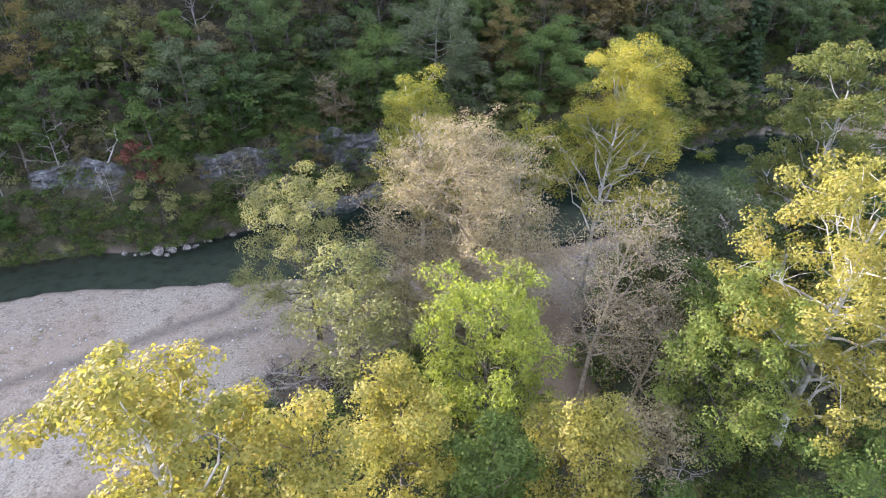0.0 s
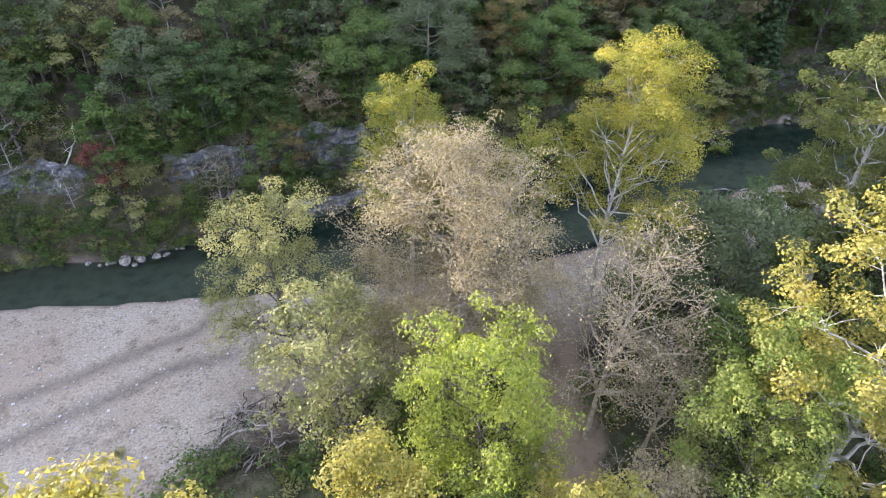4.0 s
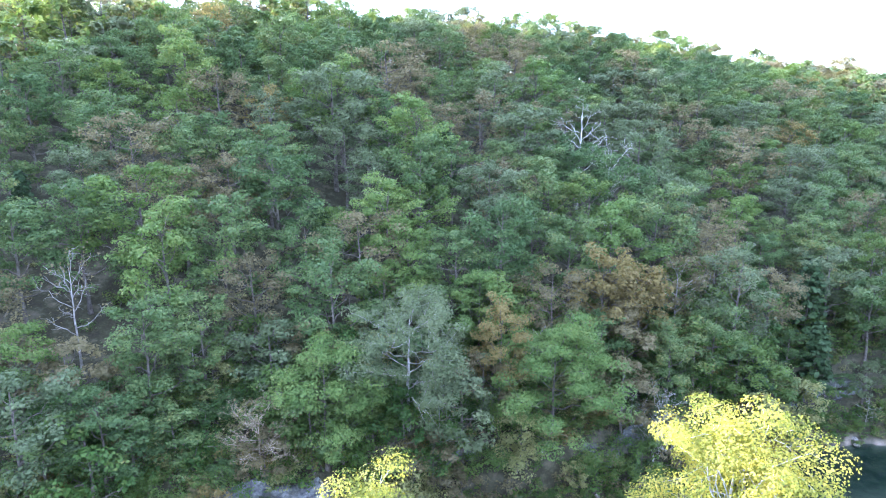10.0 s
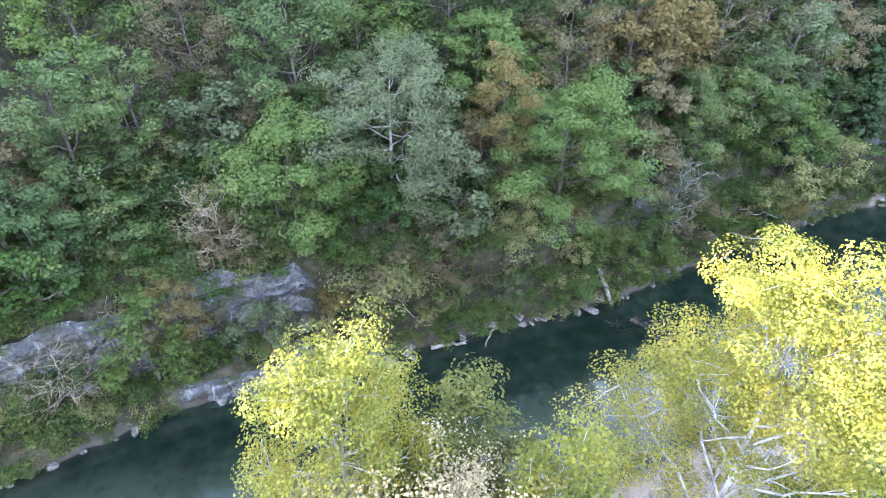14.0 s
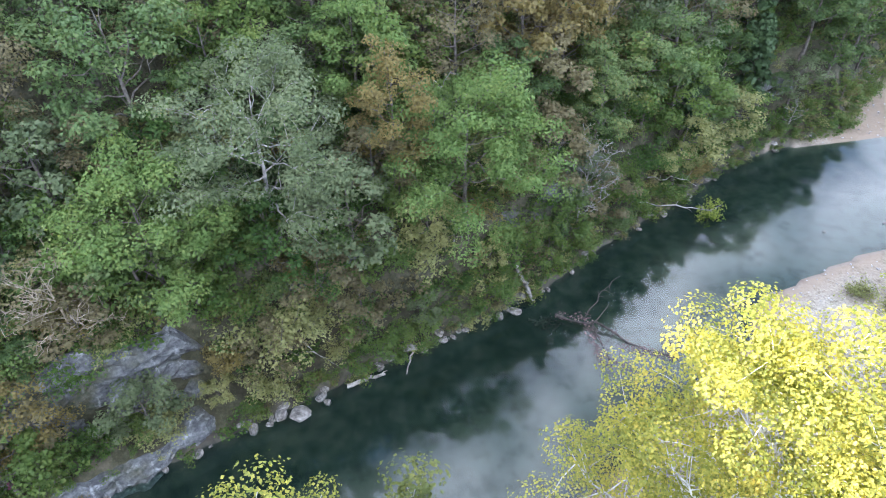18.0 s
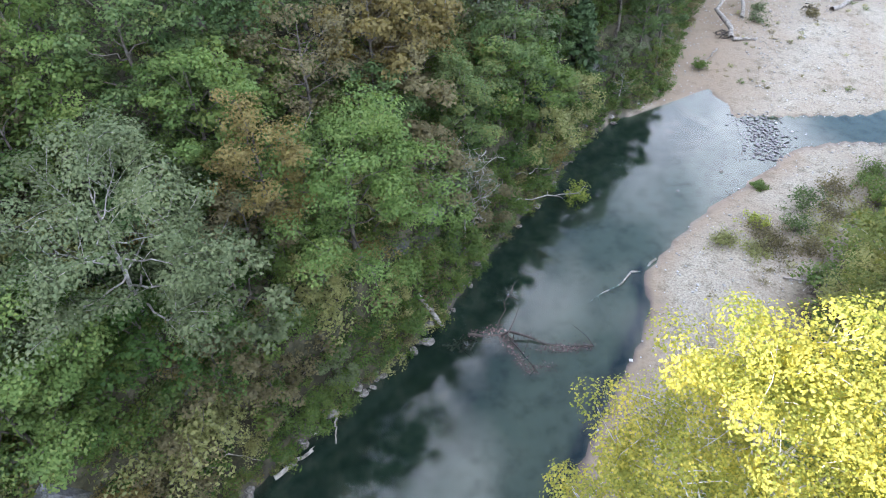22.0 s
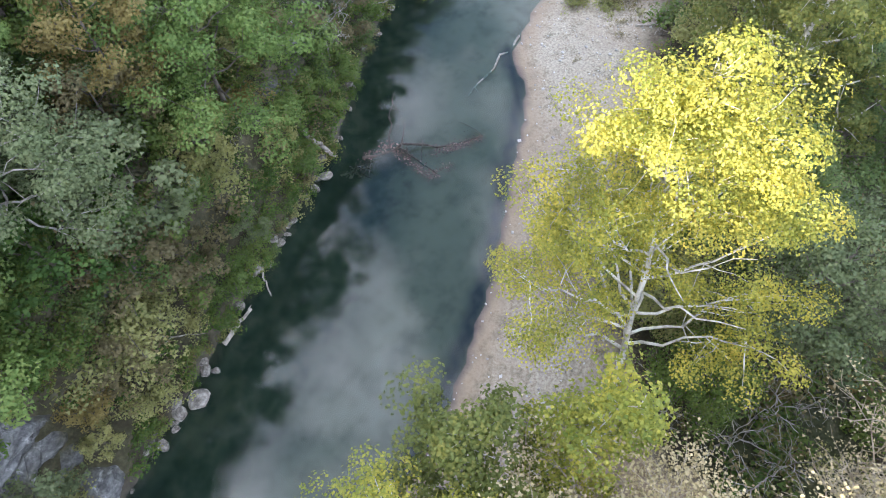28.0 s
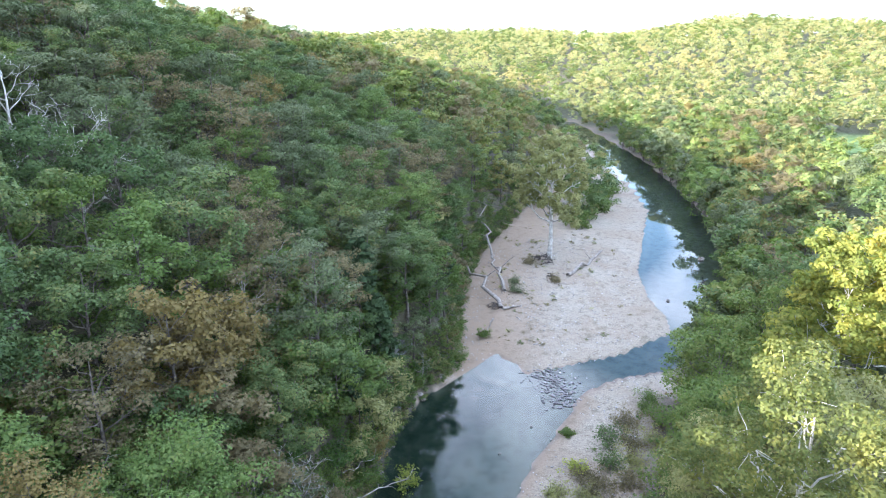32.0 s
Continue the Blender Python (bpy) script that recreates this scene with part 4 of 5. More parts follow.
plant("cedar_tree", CEDARS[0], stand(37, 84.2), 0, (1.1, 1.1, 0.75), "dark green bushy cedar above the far cliff", "cedar")
plant("cedar_tree", CEDARS[1], stand(46.9, 92.4), 1, 1.05, "dark green cedar above the far cliff", "cedar")
plant("red_bush", tree_parts(420, 6.4, 2.3, 0.8, "red", 2600, 0.2, limbs=11, twigs=4, clump=0.6), stand(-36.9, 51.2), 0, 1, "red autumn sumac bush on the far bank", "bush")
plant("purple_bush", shrub_parts(421, 1.6, 1.8, "purple", 500, 0.18), stand(-21.4, 60.2), 0, 1, "dark purple bush below the cliff", "bush")
plant("green_bush", shrub_parts(422, 3.4, 2.8, "green", 2600, 0.2, 12), stand(-20.6, 58.9), 0, 1, "round green bush hanging over the rock ledge", "bush")

# ---------------- trees on the near bank ----------------
S = "sycamore_tree"
NEAR = [
    # name, x, y, tall, wide, lowest limbs, leaves, count, size, limbs, pale bark, trunk, lean, clump, label
    (S, 13.2, 40.2, 25.6, 6.9, 8, "sycamore", 46000, 0.17, 36, True, 0.27, (3.0, 4.4), 1.2, "tall yellow-green sycamore with white limbs on the bank"),
    (S, -3.6, 41.8, 23.4, 4.8, 9, "sycamore", 24000, 0.17, 22, True, 0.3, (0, 0), 1.05, "yellow sycamore behind the dry beige tree"),
    ("cottonwood_tree", 0.6, 33.6, 21.4, 8.2, 3, "beige", 44000, 0.17, 44, False, 0.42, (0, 0), 1.15, "huge half-bare tree with dry beige leaves"),
    ("willow_tree", 2.6, 19.4, 18.8, 4.6, 3, "lime", 16000, 0.18, 24, False, 0.22, (-0.6, -1.6), 0.9, "bright lime green willow beside the sandy track"),
    ("dead_tree", 11.2, 25.6, 19.0, 5.2, 5, "beige", 3600, 0.16, 26, False, 0.24, (2.6, 2.4), 1.0, "half-bare pale tree beside the sandy track"),
    ("dead_tree", 15.0, 24.0, 12.5, 4.2, 3, "beige", 3000, 0.16, 20, False, 0.17, (2.0, 1), 1.0, "low pale tree with few dry leaves"),
    (S, -12.5, 4.0, 23.8, 4.4, 11, "gold", 12800, 0.25, 16, True, 0.35, (0, 0), 1.0, "golden sycamore standing over the gravel bar"),
    ("maple_tree", -6.8, 5.8, 20.3, 2.6, 9, "gold", 7200, 0.203, 13, False, 0.2, (0, 0), 0.9, "slim golden maple in the near thicket"),
    ("maple_tree", -3.1, 12.3, 15.0, 3.4, 5, "gold", 10400, 0.203, 15, False, 0.2, (0, 0), 1.0, "rounded olive and gold maple"),
    ("maple_tree", 2.6, 11.0, 12.6, 2.6, 4, "green", 6400, 0.195, 12, False, 0.18, (0, 0), 0.9, "dark green maple in the near thicket"),
    ("maple_tree", 8.2, 12.0, 12.8, 3.3, 5, "gold", 9600, 0.195, 15, False, 0.2, (0, 0), 0.95, "bright yellow maple beside the track"),
    ("elm_tree", 20.6, 25.2, 14.2, 3.9, 5, "green", 10400, 0.211, 15, False, 0.22, (0, 0), 1.0, "leafy green elm in the thicket"),
    ("elm_tree", 19.6, 19.4, 17.0, 4.4, 2, "elm", 14000, 0.2, 20, False, 0.22, (0, 0), 1.0, "leafy green elm at the dark thicket's edge"),
    (S, 25.6, 20.2, 25.4, 6.6, 6, "gold", 22000, 0.23, 28, True, 0.38, (0, 0), 1.1, "large golden sycamore with pale limbs"),
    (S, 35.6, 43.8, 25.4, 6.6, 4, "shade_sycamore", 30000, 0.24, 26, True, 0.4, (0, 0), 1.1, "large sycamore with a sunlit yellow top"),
    ("elm_tree", 22.5, 35.0, 17.0, 4.6, 5, "grey_oak", 10400, 0.211, 16, False, 0.24, (0, 0), 1.05, "dull green elm in the shade"),
    ("elm_tree", 27.5, 40.5, 14.0, 4.4, 4, "oak", 9600, 0.218, 15, False, 0.22, (0, 0), 1.05, "dark green elm in the shade"),
    ("elm_tree", -7.4, 23.2, 16.6, 4.8, 2.5, "olive", 5500, 0.22, 18, False, 0.2, (0, 0), 0.95, "thin olive tree with small leaves"),
    ("elm_tree", -13.2, 32.5, 19.0, 5.2, 1.5, "olive", 15000, 0.19, 22, False, 0.24, (0, -1), 1.0, "rounded olive-yellow elm at the gravel bar"),
    (S, 6.2, 40.8, 20.8, 2.4, 9, "sycamore", 4480, 0.234, 11, True, 0.2, (0, 0), 0.9, "slim young sycamore between two large trees"),
    ("elm_tree", 42.0, 47.5, 14.5, 5.2, 3, "olive", 14400, 0.211, 18, False, 0.26, (0, 0), 1.15, "broad dull olive elm on the bank"),
    ("elm_tree", 51.5, 51.0, 14.0, 4.8, 2, "green", 13600, 0.211, 18, False, 0.24, (0, 0), 1.15, "broad green elm at the gravel's edge"),
    ("elm_tree", 53.0, 44.0, 17.0, 5.6, 4, "olive", 14400, 0.218, 18, False, 0.26, (0, 0), 1.15, "tall dull olive elm behind the bank"),
    ("elm_tree", 61.0, 54.0, 15.0, 5.0, 2, "green", 8500, 0.28, 17, False, 0.24, (0, 0), 1.15, "broad green elm leaning to the river"),
    ("elm_tree", 69.5, 56.5, 13.5, 4.6, 2, "green", 7500, 0.28, 16, False, 0.22, (0, 0), 1.15, "green elm hanging over the riffle"),
    (S, 68.0, 45.0, 25.0, 6.2, 8, "sycamore", 24000, 0.36, 22, True, 0.32, (0, 0), 1.3, "tall sycamore with a bright yellow crown"),
    (S, 80.0, 40.0, 23.0, 6.0, 8, "sycamore", 20000, 0.42, 20, True, 0.32, (0, 0), 1.35, "yellow sycamore behind the riverside elms"),
    ("elm_tree", 79.0, 53.0, 15.5, 5.2, 3, "green", 7500, 0.3, 16, False, 0.24, (0, 0), 1.15, "broad green elm over the water"),
    ("elm_tree", 90.0, 52.0, 16.5, 5.6, 3, "oak", 7000, 0.32, 16, False, 0.24, (0, 0), 1.2, "broad dark green elm over the water"),
    ("elm_tree", 62.0, 38.0, 15.0, 5.2, 3, "olive", 6500, 0.3, 16, False, 0.24, (0, 0), 1.15, "shaded olive elm in the riverside wood"),
    ("elm_tree", 38.0, 38.0, 15.0, 5.0, 4, "oak", 10400, 0.234, 16, False, 0.24, (0, 0), 1.15, "shaded dark green elm in the riverside wood"),
    ("elm_tree", 46.0, 30.0, 16.0, 5.4, 4, "olive", 9600, 0.234, 16, False, 0.24, (0, 0), 1.15, "shaded olive elm in the thicket"),
    ("elm_tree", 33.0, 26.0, 14.0, 4.6, 4, "oak", 9600, 0.218, 15, False, 0.24, (0, 0), 1.1, "shaded dark elm behind the golden sycamore"),
    ("elm_tree", 19.5, 41.5, 9.0, 3.2, 2, "olive", 7200, 0.187, 14, False, 0.15, (0, 0), 0.9, "young olive elm at the gravel's edge"),
    ("elm_tree", 24.0, 45.0, 9.5, 3.4, 2, "green", 7200, 0.195, 14, False, 0.15, (0, 0), 0.95, "young green elm at the gravel's edge"),
    ("elm_tree", 16.2, 37.0, 8.0, 3.0, 2, "green", 6080, 0.187, 13, False, 0.14, (0, 0), 0.9, "young shaded elm under the sycamore"),
    ("elm_tree", 14.5, 18.0, 7.0, 3.0, 1.5, "beige", 2600, 0.2, 14, True, 0.12, (0, 0), 0.9, "low half-bare tree beside the track"),
    ("elm_tree", 13.0, 8.0, 9.5, 3.4, 2, "green", 7200, 0.195, 14, False, 0.15, (0, 0), 0.95, "low green elm in the near thicket"),
    ("elm_tree", 26.0, 12.0, 11.0, 4.0, 2, "green", 8000, 0.203, 14, False, 0.18, (0, 0), 1.0, "green elm in the near thicket"),
    ("elm_tree", 5.0, 6.5, 10.0, 3.2, 2, "olive", 7200, 0.195, 14, False, 0.15, (0, 0), 0.95, "low olive elm in the near thicket"),
    ("elm_tree", -4.5, 31.5, 7.0, 3.4, 1, "olive", 5000, 0.2, 13, False, 0.12, (0, 0), 0.85, "low olive elm at the foot of the beige tree"),
    ("elm_tree", 4.6, 33.0, 6.0, 3.0, 1, "olive", 4200, 0.2, 13, False, 0.12, (0, 0), 0.85, "low olive elm at the foot of the beige tree"),
    ("elm_tree", -9.5, 36.5, 5.5, 3.0, 0.8, "olive", 4000, 0.2, 13, False, 0.12, (0, 0), 0.85, "low olive elm on the gravel"),
    (S, 112.0, 101.4, 26.0, 7.6, 8, "olive", 20000, 0.4, 22, True, 0.55, (3, 2), 1.3, "large white-trunked sycamore at the far gravel bar"),
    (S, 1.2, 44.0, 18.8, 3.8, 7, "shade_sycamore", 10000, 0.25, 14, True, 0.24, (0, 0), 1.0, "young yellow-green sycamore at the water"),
]
for k, (name, x, y, tall, wide, base, leaf, count, size, limbs, pale, trunk, lean, clump, label) in enumerate(NEAR):
    close, kite = x < 50 and y < 50, x < 20 and 30 < y < 48
    bark = (TAN_BARK if leaf == "beige" else PALE_BARK) if pale or leaf == "beige" else BARK
    plant(name, tree_parts(500 + k, tall, wide, base, leaf, int((1.55 if close else 1.0) * count), (0.78 if close else 1.0) * size, limbs=limbs, bark=bark, trunk=trunk, lean=lean, clump=0.95 * clump,
                           twigs=9 if leaf == "beige" else 7, droop=0.5 if leaf == "lime" else 0.0, folded=kite, bare=(165, 268) if k == 0 else None, top=0.3 if k < 2 else 0.45, fine=4 if leaf == "beige" else 0), stand(x, y), 0, 1, label)


# ---------------- thicket on the near bank, weeds and stones on the bars ----------------
p = np.stack([rng.uniform(-28, 76, 1500), rng.uniform(-4, 62, 1500)], -1)
z, zones = land(p[:, 0], p[:, 1])
dr, sr = to_line(p[:, 0], p[:, 1], RIGHT_BANK)
keep = (sr < 0) & (dr > bar_width(p[:, 0]) + 0.6) & (np.hypot((p[:, 0] - 9.2) / 3.8, (p[:, 1] - 28) / 13) > 1) & (np.hypot((p[:, 0] + 13.5) / 5, (p[:, 1] - 25) / 4) > 1)
thicket = []
for (x, y), h in zip(p[keep], z[keep]):
    s = 0.8 + 1.7 * rng.random() ** 1.8
    thicket.append((SHRUBS[rng.choice(6, p=[0.34, 0.26, 0.14, 0.08, 0.1, 0.08])], (x, y, h - 0.1), rng.uniform(0, 6.28), (s * 1.2, s * 1.2, s), 0.4 * rng.random()))
joined("bank_thicket", thicket, "dense shady thicket of weeds and bushes on the near bank", "thicket")
p = np.stack([rng.uniform(-50, 135, 9000), rng.uniform(16, 118, 9000)], -1)
z, zones = land(p[:, 0], p[:, 1])
drift = wave(p[:, 0], p[:, 1], 4.0, 2)
keep = (zones["gravel"] > 0.7) & (z > 0.35) & (drift > np.where(p[:, 0] < 0, 0.55, np.where(np.hypot((p[:, 0] - 53) / 9, (p[:, 1] - 62) / 4) < 1, -0.4, 0.1))) & (rng.random(9000) < 0.4)
weeds = [(SHRUBS[rng.choice([3, 4, 4, 0])], (x, y, h - 0.05), rng.uniform(0, 6.28), (s * 1.3, s * 1.3, s), rng.random()) for (x, y), h, s in zip(p[keep], z[keep], rng.uniform(0.2, 0.6, keep.sum()))]
joined("bar_weeds", weeds, "small dry weeds scattered over the gravel", "weeds")


def stone_mesh(seed, mat, n=7):
    """A rounded, uneven stone about 1 m across."""
    r = np.random.default_rng(seed)
    bm = bmesh.new()
    bmesh.ops.create_icosphere(bm, subdivisions=2, radius=0.5)
    cuts = r.normal(size=(n, 3))
    cuts /= np.linalg.norm(cuts, axis=1, keepdims=True)
    for v in bm.verts:
        for c, d in zip(cuts, np.linspace(0.27, 0.42, n)):
            over = v.co.dot(Vector(c)) - d
            if over > 0:
                v.co -= Vector(c) * over * 0.9
        v.co *= 1 + 0.08 * noise.noise(v.co * 4 + Vector((seed, 0, 0)))
    me = bpy.data.meshes.new("boulder")
    bm.to_mesh(me)
    bm.free()
    me.materials.append(mat)
    return me


def pebble_mesh(seed):
    r = np.random.default_rng(seed)
    co = np.array([(x, y, z) for z in (-0.5, 0.5) for x, y in ((-0.5, -0.5), (0.5, -0.5), (0.5, 0.5), (-0.5, 0.5))]) * r.uniform(0.6, 1.0, (8, 1)) * [1, 0.8, 0.55]
    me = mesh_from("pebble", co, [(3, 2, 1, 0), (4, 5, 6, 7), (0, 1, 5, 4), (1, 2, 6, 5), (2, 3, 7, 6), (3, 0, 4, 7)], True)
    me.materials.append(PEBBLE)
    return me


def pebble_material():
    m, n, l, p = material("river_pebble", 0.85)
    geo, pos = n.new("ShaderNodeNewGeometry"), n.new("ShaderNodeTexCoord").outputs["Object"]
    col = ramp_node(n, l, geo.outputs["Random Per Island"], [(0.0, (0.16, 0.14, 0.125)), (0.5, (0.32, 0.3, 0.28)), (1.0, (0.52, 0.5, 0.48))])
    l.new(mix_node(n, l, 0.35, col, ramp_node(n, l, noise_node(n, l, 6.0, 4.0, 0.6, pos), [(0.3, (0.12, 0.1, 0.09)), (0.7, (0.5, 0.48, 0.45))])), p.inputs["Base Color"])
    return m


PEBBLE = pebble_material()
PALE_ROCK, pn, pl, pp = material("pale_river_rock", 0.85)
tc = pn.new("ShaderNodeTexCoord").outputs["Object"]
pl.new(ramp_node(pn, pl, noise_node(pn, pl, 3.0, 6.0, 0.65, tc), [(0.32, (0.06, 0.052, 0.043)), (0.5, (0.19, 0.17, 0.145)), (0.68, (0.36, 0.335, 0.3))]), pp.inputs["Base Color"])
bump_node(pn, pl, pp, noise_node(pn, pl, 8.0, 4.0, 0.6, tc), 0.6, 0.08)

PEBBLES = [pebble_mesh(k) for k in range(6)]
p = np.stack([rng.uniform(-48, 125, 16000), rng.uniform(16, 112, 16000)], -1)
z, zones = land(p[:, 0], p[:, 1])
patch = wave(p[:, 0], p[:, 1], 7.0, 4)
keep = (zones["gravel"] > 0.6) & (z > -0.05) & (patch > -0.5) | (np.hypot(p[:, 0] - 66, p[:, 1] - 73) < 5)
size = rng.uniform(0.08, 0.2, 16000) * rng.choice([1, 1, 1, 1.7], 16000)
stones = [((PEBBLES[rng.integers(6)],), (x, y, max(h, -0.03) + 0.03), rng.uniform(0, 6.28), float(s), 0.0) for (x, y), h, s in zip(p[keep][:6500], z[keep], size[keep])]
joined("gravel_stones", stones, "loose grey and tan river stones on the bars", "stones")

BOULDERS = [stone_mesh(40 + k, PALE_ROCK) for k in range(5)]
rocks = [(-4.2, 61.9, 1.7), (-5.6, 62.3, 1.2), (-2.5, 63.3, 1.0), (-7.6, 61.4, 0.9), (-2.0, 62.7, 0.7), (-6.4, 61.6, 0.6), (13.4, 68.4, 0.9), (14.9, 68.7, 1.1), (12.4, 68.4, 0.7), (14.2, 69.1, 0.8), (7.7, 67.2, 1.0),
         (9.5, 67.6, 0.8), (5.0, 66.2, 1.3), (3.4, 65.6, 0.9), (-34.5, 48.1, 1.3), (-36, 47.6, 1.6), (-33, 48.7, 1.1), (-37.6, 47.3, 1.0), (-32, 49.1, 0.8), (-40, 47.2, 0.9), (-34.8, 47.1, 0.7), (-38.6, 46.9, 0.6),
         (41, 55.5, 0.9), (21.5, 72.4, 0.7), (18.6, 70.6, 0.6), (48.5, 72.6, 0.45), (55.3, 72.5, 0.5), (62.4, 72.0, 0.5), (64.3, 73.2, 0.6), (63.2, 74.2, 0.45), (65.2, 72.4, 0.5), (134.7, 76.1, 1.6), (106, 73.5, 1.0)]
for k, (x, y, s) in enumerate(rocks):
    ob = new("boulder", BOULDERS[k % 5])
    ob.matrix_world = Matrix.LocRotScale((x, y, max(height(x, y), -0.12) + 0.16 * s), Euler((rng.uniform(-0.3, 0.3), rng.uniform(-0.3, 0.3), rng.uniform(0, 6.28))), (s * 1.15, s * 0.9, s * 0.7))
    tagged(ob, "pale limestone boulder at the water's edge", "boulder", "boulders along the river")


# ---------------- cliffs ----------------
def foot_at(x):
    """Point of the hill's foot with this x, and the way uphill."""
    for (ax, ay), (bx, by) in zip(HILL_FOOT, HILL_FOOT[1:]):
        if ax <= x <= bx:
            n = Vector((ay - by, bx - ax)).normalized()
            return np.array([x, ay + (by - ay) * (x - ax) / (bx - ax)]), np.array(n)


def cliff(x0, x1, back, low, high, seed, label, step=0.35, shelf=2.0):
    """A layered rock face along the foot of the hill, its top running back into the slope."""
    r = np.random.default_rng(seed)
    cols, rows = int((x1 - x0) / step) + 1, max(5, int((high - low) / 0.28))
    layer = np.cumsum(r.normal(0, 0.22, rows))
    layer -= layer.mean()
    co = []
    for j in range(rows + 2):
        for i in range(cols):
            x = x0 + i * step
            p, n = foot_at(x)
            f = min(j, rows - 1) / (rows - 1)
            ends = min(1.0, min(i, cols - 1 - i) * step / 2.0)
            top = low + (high + 0.9 * wave(np.array(x), np.array(0.0), 2.3, seed) - low) * (0.45 + 0.55 * ends)
            z = low + (top - low) * f
            out = layer[min(j, rows - 1)] * 0.5 + 0.5 * noise.fractal(Vector((x * 0.5, z * 0.6, seed)), 0.6, 2.1, 4) + 0.35 * abs(noise.noise(Vector((x * 1.3, z * 1.1, seed + 7)))) + 0.5 * wave(np.array(x), np.array(2.0), 3.5, seed)
            d = back - out * (0.4 + 0.6 * ends) + 0.25 * f + (1 - ends) * 0.9
            if j >= rows:
                d += shelf * (j - rows + 1) * 0.6
                z = top + 0.12 * (j - rows + 1)
            co.append((p[0] + n[0] * d, p[1] + n[1] * d, z))
    k = np.arange((rows + 2) * cols).reshape(rows + 2, cols)
    me = mesh_from("cliff", np.array(co), np.stack([k[:-1, :-1], k[:-1, 1:], k[1:, 1:], k[1:, :-1]], -1).reshape(-1, 4), False)
    me.materials.append(ROCK)
    return tagged(new("cliff", me), label, "cliff", kind="structure")


cliff(-32, -8.2, 2.8, 2.2, 9.3, 3, "layered grey limestone cliff with white streaks", shelf=0.7)
cliff(-21, -8.2, -0.2, -0.4, 1.9, 5, "low pale rock ledge over the water", shelf=2.2)
cliff(38, 57, 3.2, 2.0, 6.6, 8, "mossy grey limestone cliff above the pool")
cliff(40, 54, 0.6, -0.3, 1.6, 9, "low rock ledge at the pool's edge", shelf=2.0)
cliff(-50, -38, 3.4, 6.5, 9.8, 11, "grey rock outcrop among the trees", shelf=0.6)
cliff(14, 30, 2.7, 5.2, 7.8, 12, "long grey rock band among the trees", shelf=0.6)
cliff(-4, 6, 3.6, 7.0, 9.2, 13, "grey rock outcrop among the undergrowth", shelf=0.6)


# ---------------- driftwood ----------------
def log_mesh(seed, a, b, r0, r1, mat, stubs=3, bend=0.0, name="log"):
    """A fallen trunk from a to b with broken stubs of branches."""
    bd = Build(seed)
    line = curve(bd.rng, a, b, bend, 9)
    bd.tube(line, np.linspace(r0, r1, 9) * bd.rng.uniform(0.9, 1.1, 9), 8)
    span = np.linalg.norm(np.array(b) - np.array(a))
    for k in range(stubs):
        o = line[bd.rng.integers(2, 9)]
        d = bd.rng.normal(size=3) * [1, 1, 0.5] + [0, 0, 0.35]
        e = o + d / np.linalg.norm(d) * span * bd.rng.uniform(0.1, 0.25)
        bd.tube(curve(bd.rng, o, e, 0.1, 4), np.linspace(r1 * 0.6 + 0.02, 0.015, 4), 5)
    return bd.mesh(name, mat)


def log(seed, a, b, r0, r1, mat, label, stubs=3, bend=0.0, name="log"):
    (ax, ay, az), (bx, by, bz) = a, b
    base = Vector((ax, ay, max(height(ax, ay), 0.0) + az))
    tip = (bx - ax, by - ay, max(height(bx, by), 0.0) + bz - base.z)
    ob = new(name, log_mesh(seed, (0, 0, 0), tip, r0, r1, mat, stubs, bend))
    ob.location = base
    return tagged(ob, label, "log")


log(601, (18.2, 67.6, 0.05), (26.6, 61.1, 0.02), 0.16, 0.06, DARKWOOD, "dark sunken tree lying across the river", 9, 0.1, "sunken_tree")
log(602, (21, 66.2, 0.05), (20.9, 61.7, 0.0), 0.08, 0.04, DARKWOOD, "dark sunken branch with drifted leaves", 5, 0.05, "sunken_branch")
log(603, (20.5, 66.6, 0.1), (23.9, 69.2, 1.4), 0.06, 0.02, DARKWOOD, "dead branch rising from the water", 7, 0.2, "sunken_branch")
log(604, (38.6, 66.0, 0.15), (29.6, 65.1, -0.1), 0.13, 0.06, DRIFT, "grey log reaching from the gravel into the river", 1)
log(605, (-0.4, 63.6, 0.35), (2.7, 64.2, 0.3), 0.2, 0.1, DRIFT, "pale driftwood log on the shore rocks", 1, 0.1)
log(606, (5.2, 65.6, 0.6), (4.4, 64.0, 0.05), 0.08, 0.05, DRIFT, "bent pale stick standing in the shallows", 0, 0.3, "stick")
log(607, (15.4, 71.2, 0.6), (16.7, 69.3, 0.4), 0.2, 0.17, DRIFT, "grey broken log on the river bank", 1)
log(608, (-6.0, 66.0, 0.7), (-2.0, 65.0, 0.6), 0.09, 0.04, DRIFT, "pale fallen branch in the undergrowth", 3, 0.2)
log(609, (30.4, 78.2, 0.8), (38.2, 77.2, 0.8), 0.07, 0.03, ASH_BARK, "leaning branch over the pool", 5, 0.3, "leaning_branch")
log(610, (31.5, 79.5, 1.2), (38.6, 81.0, 1.0), 0.06, 0.025, ASH_BARK, "leaning bare branch over the pool", 4, 0.3, "leaning_branch")
log(611, (82.0, 94.2, 0.3), (91.0, 109.0, 1.6), 0.38, 0.16, DRIFT, "long grey driftwood trunk on the far bar", 2)
log(612, (81.6, 93.6, 0.35), (84.6, 92.0, 0.2), 0.3, 0.1, DRIFT, "short broken root end of a driftwood trunk", 4)
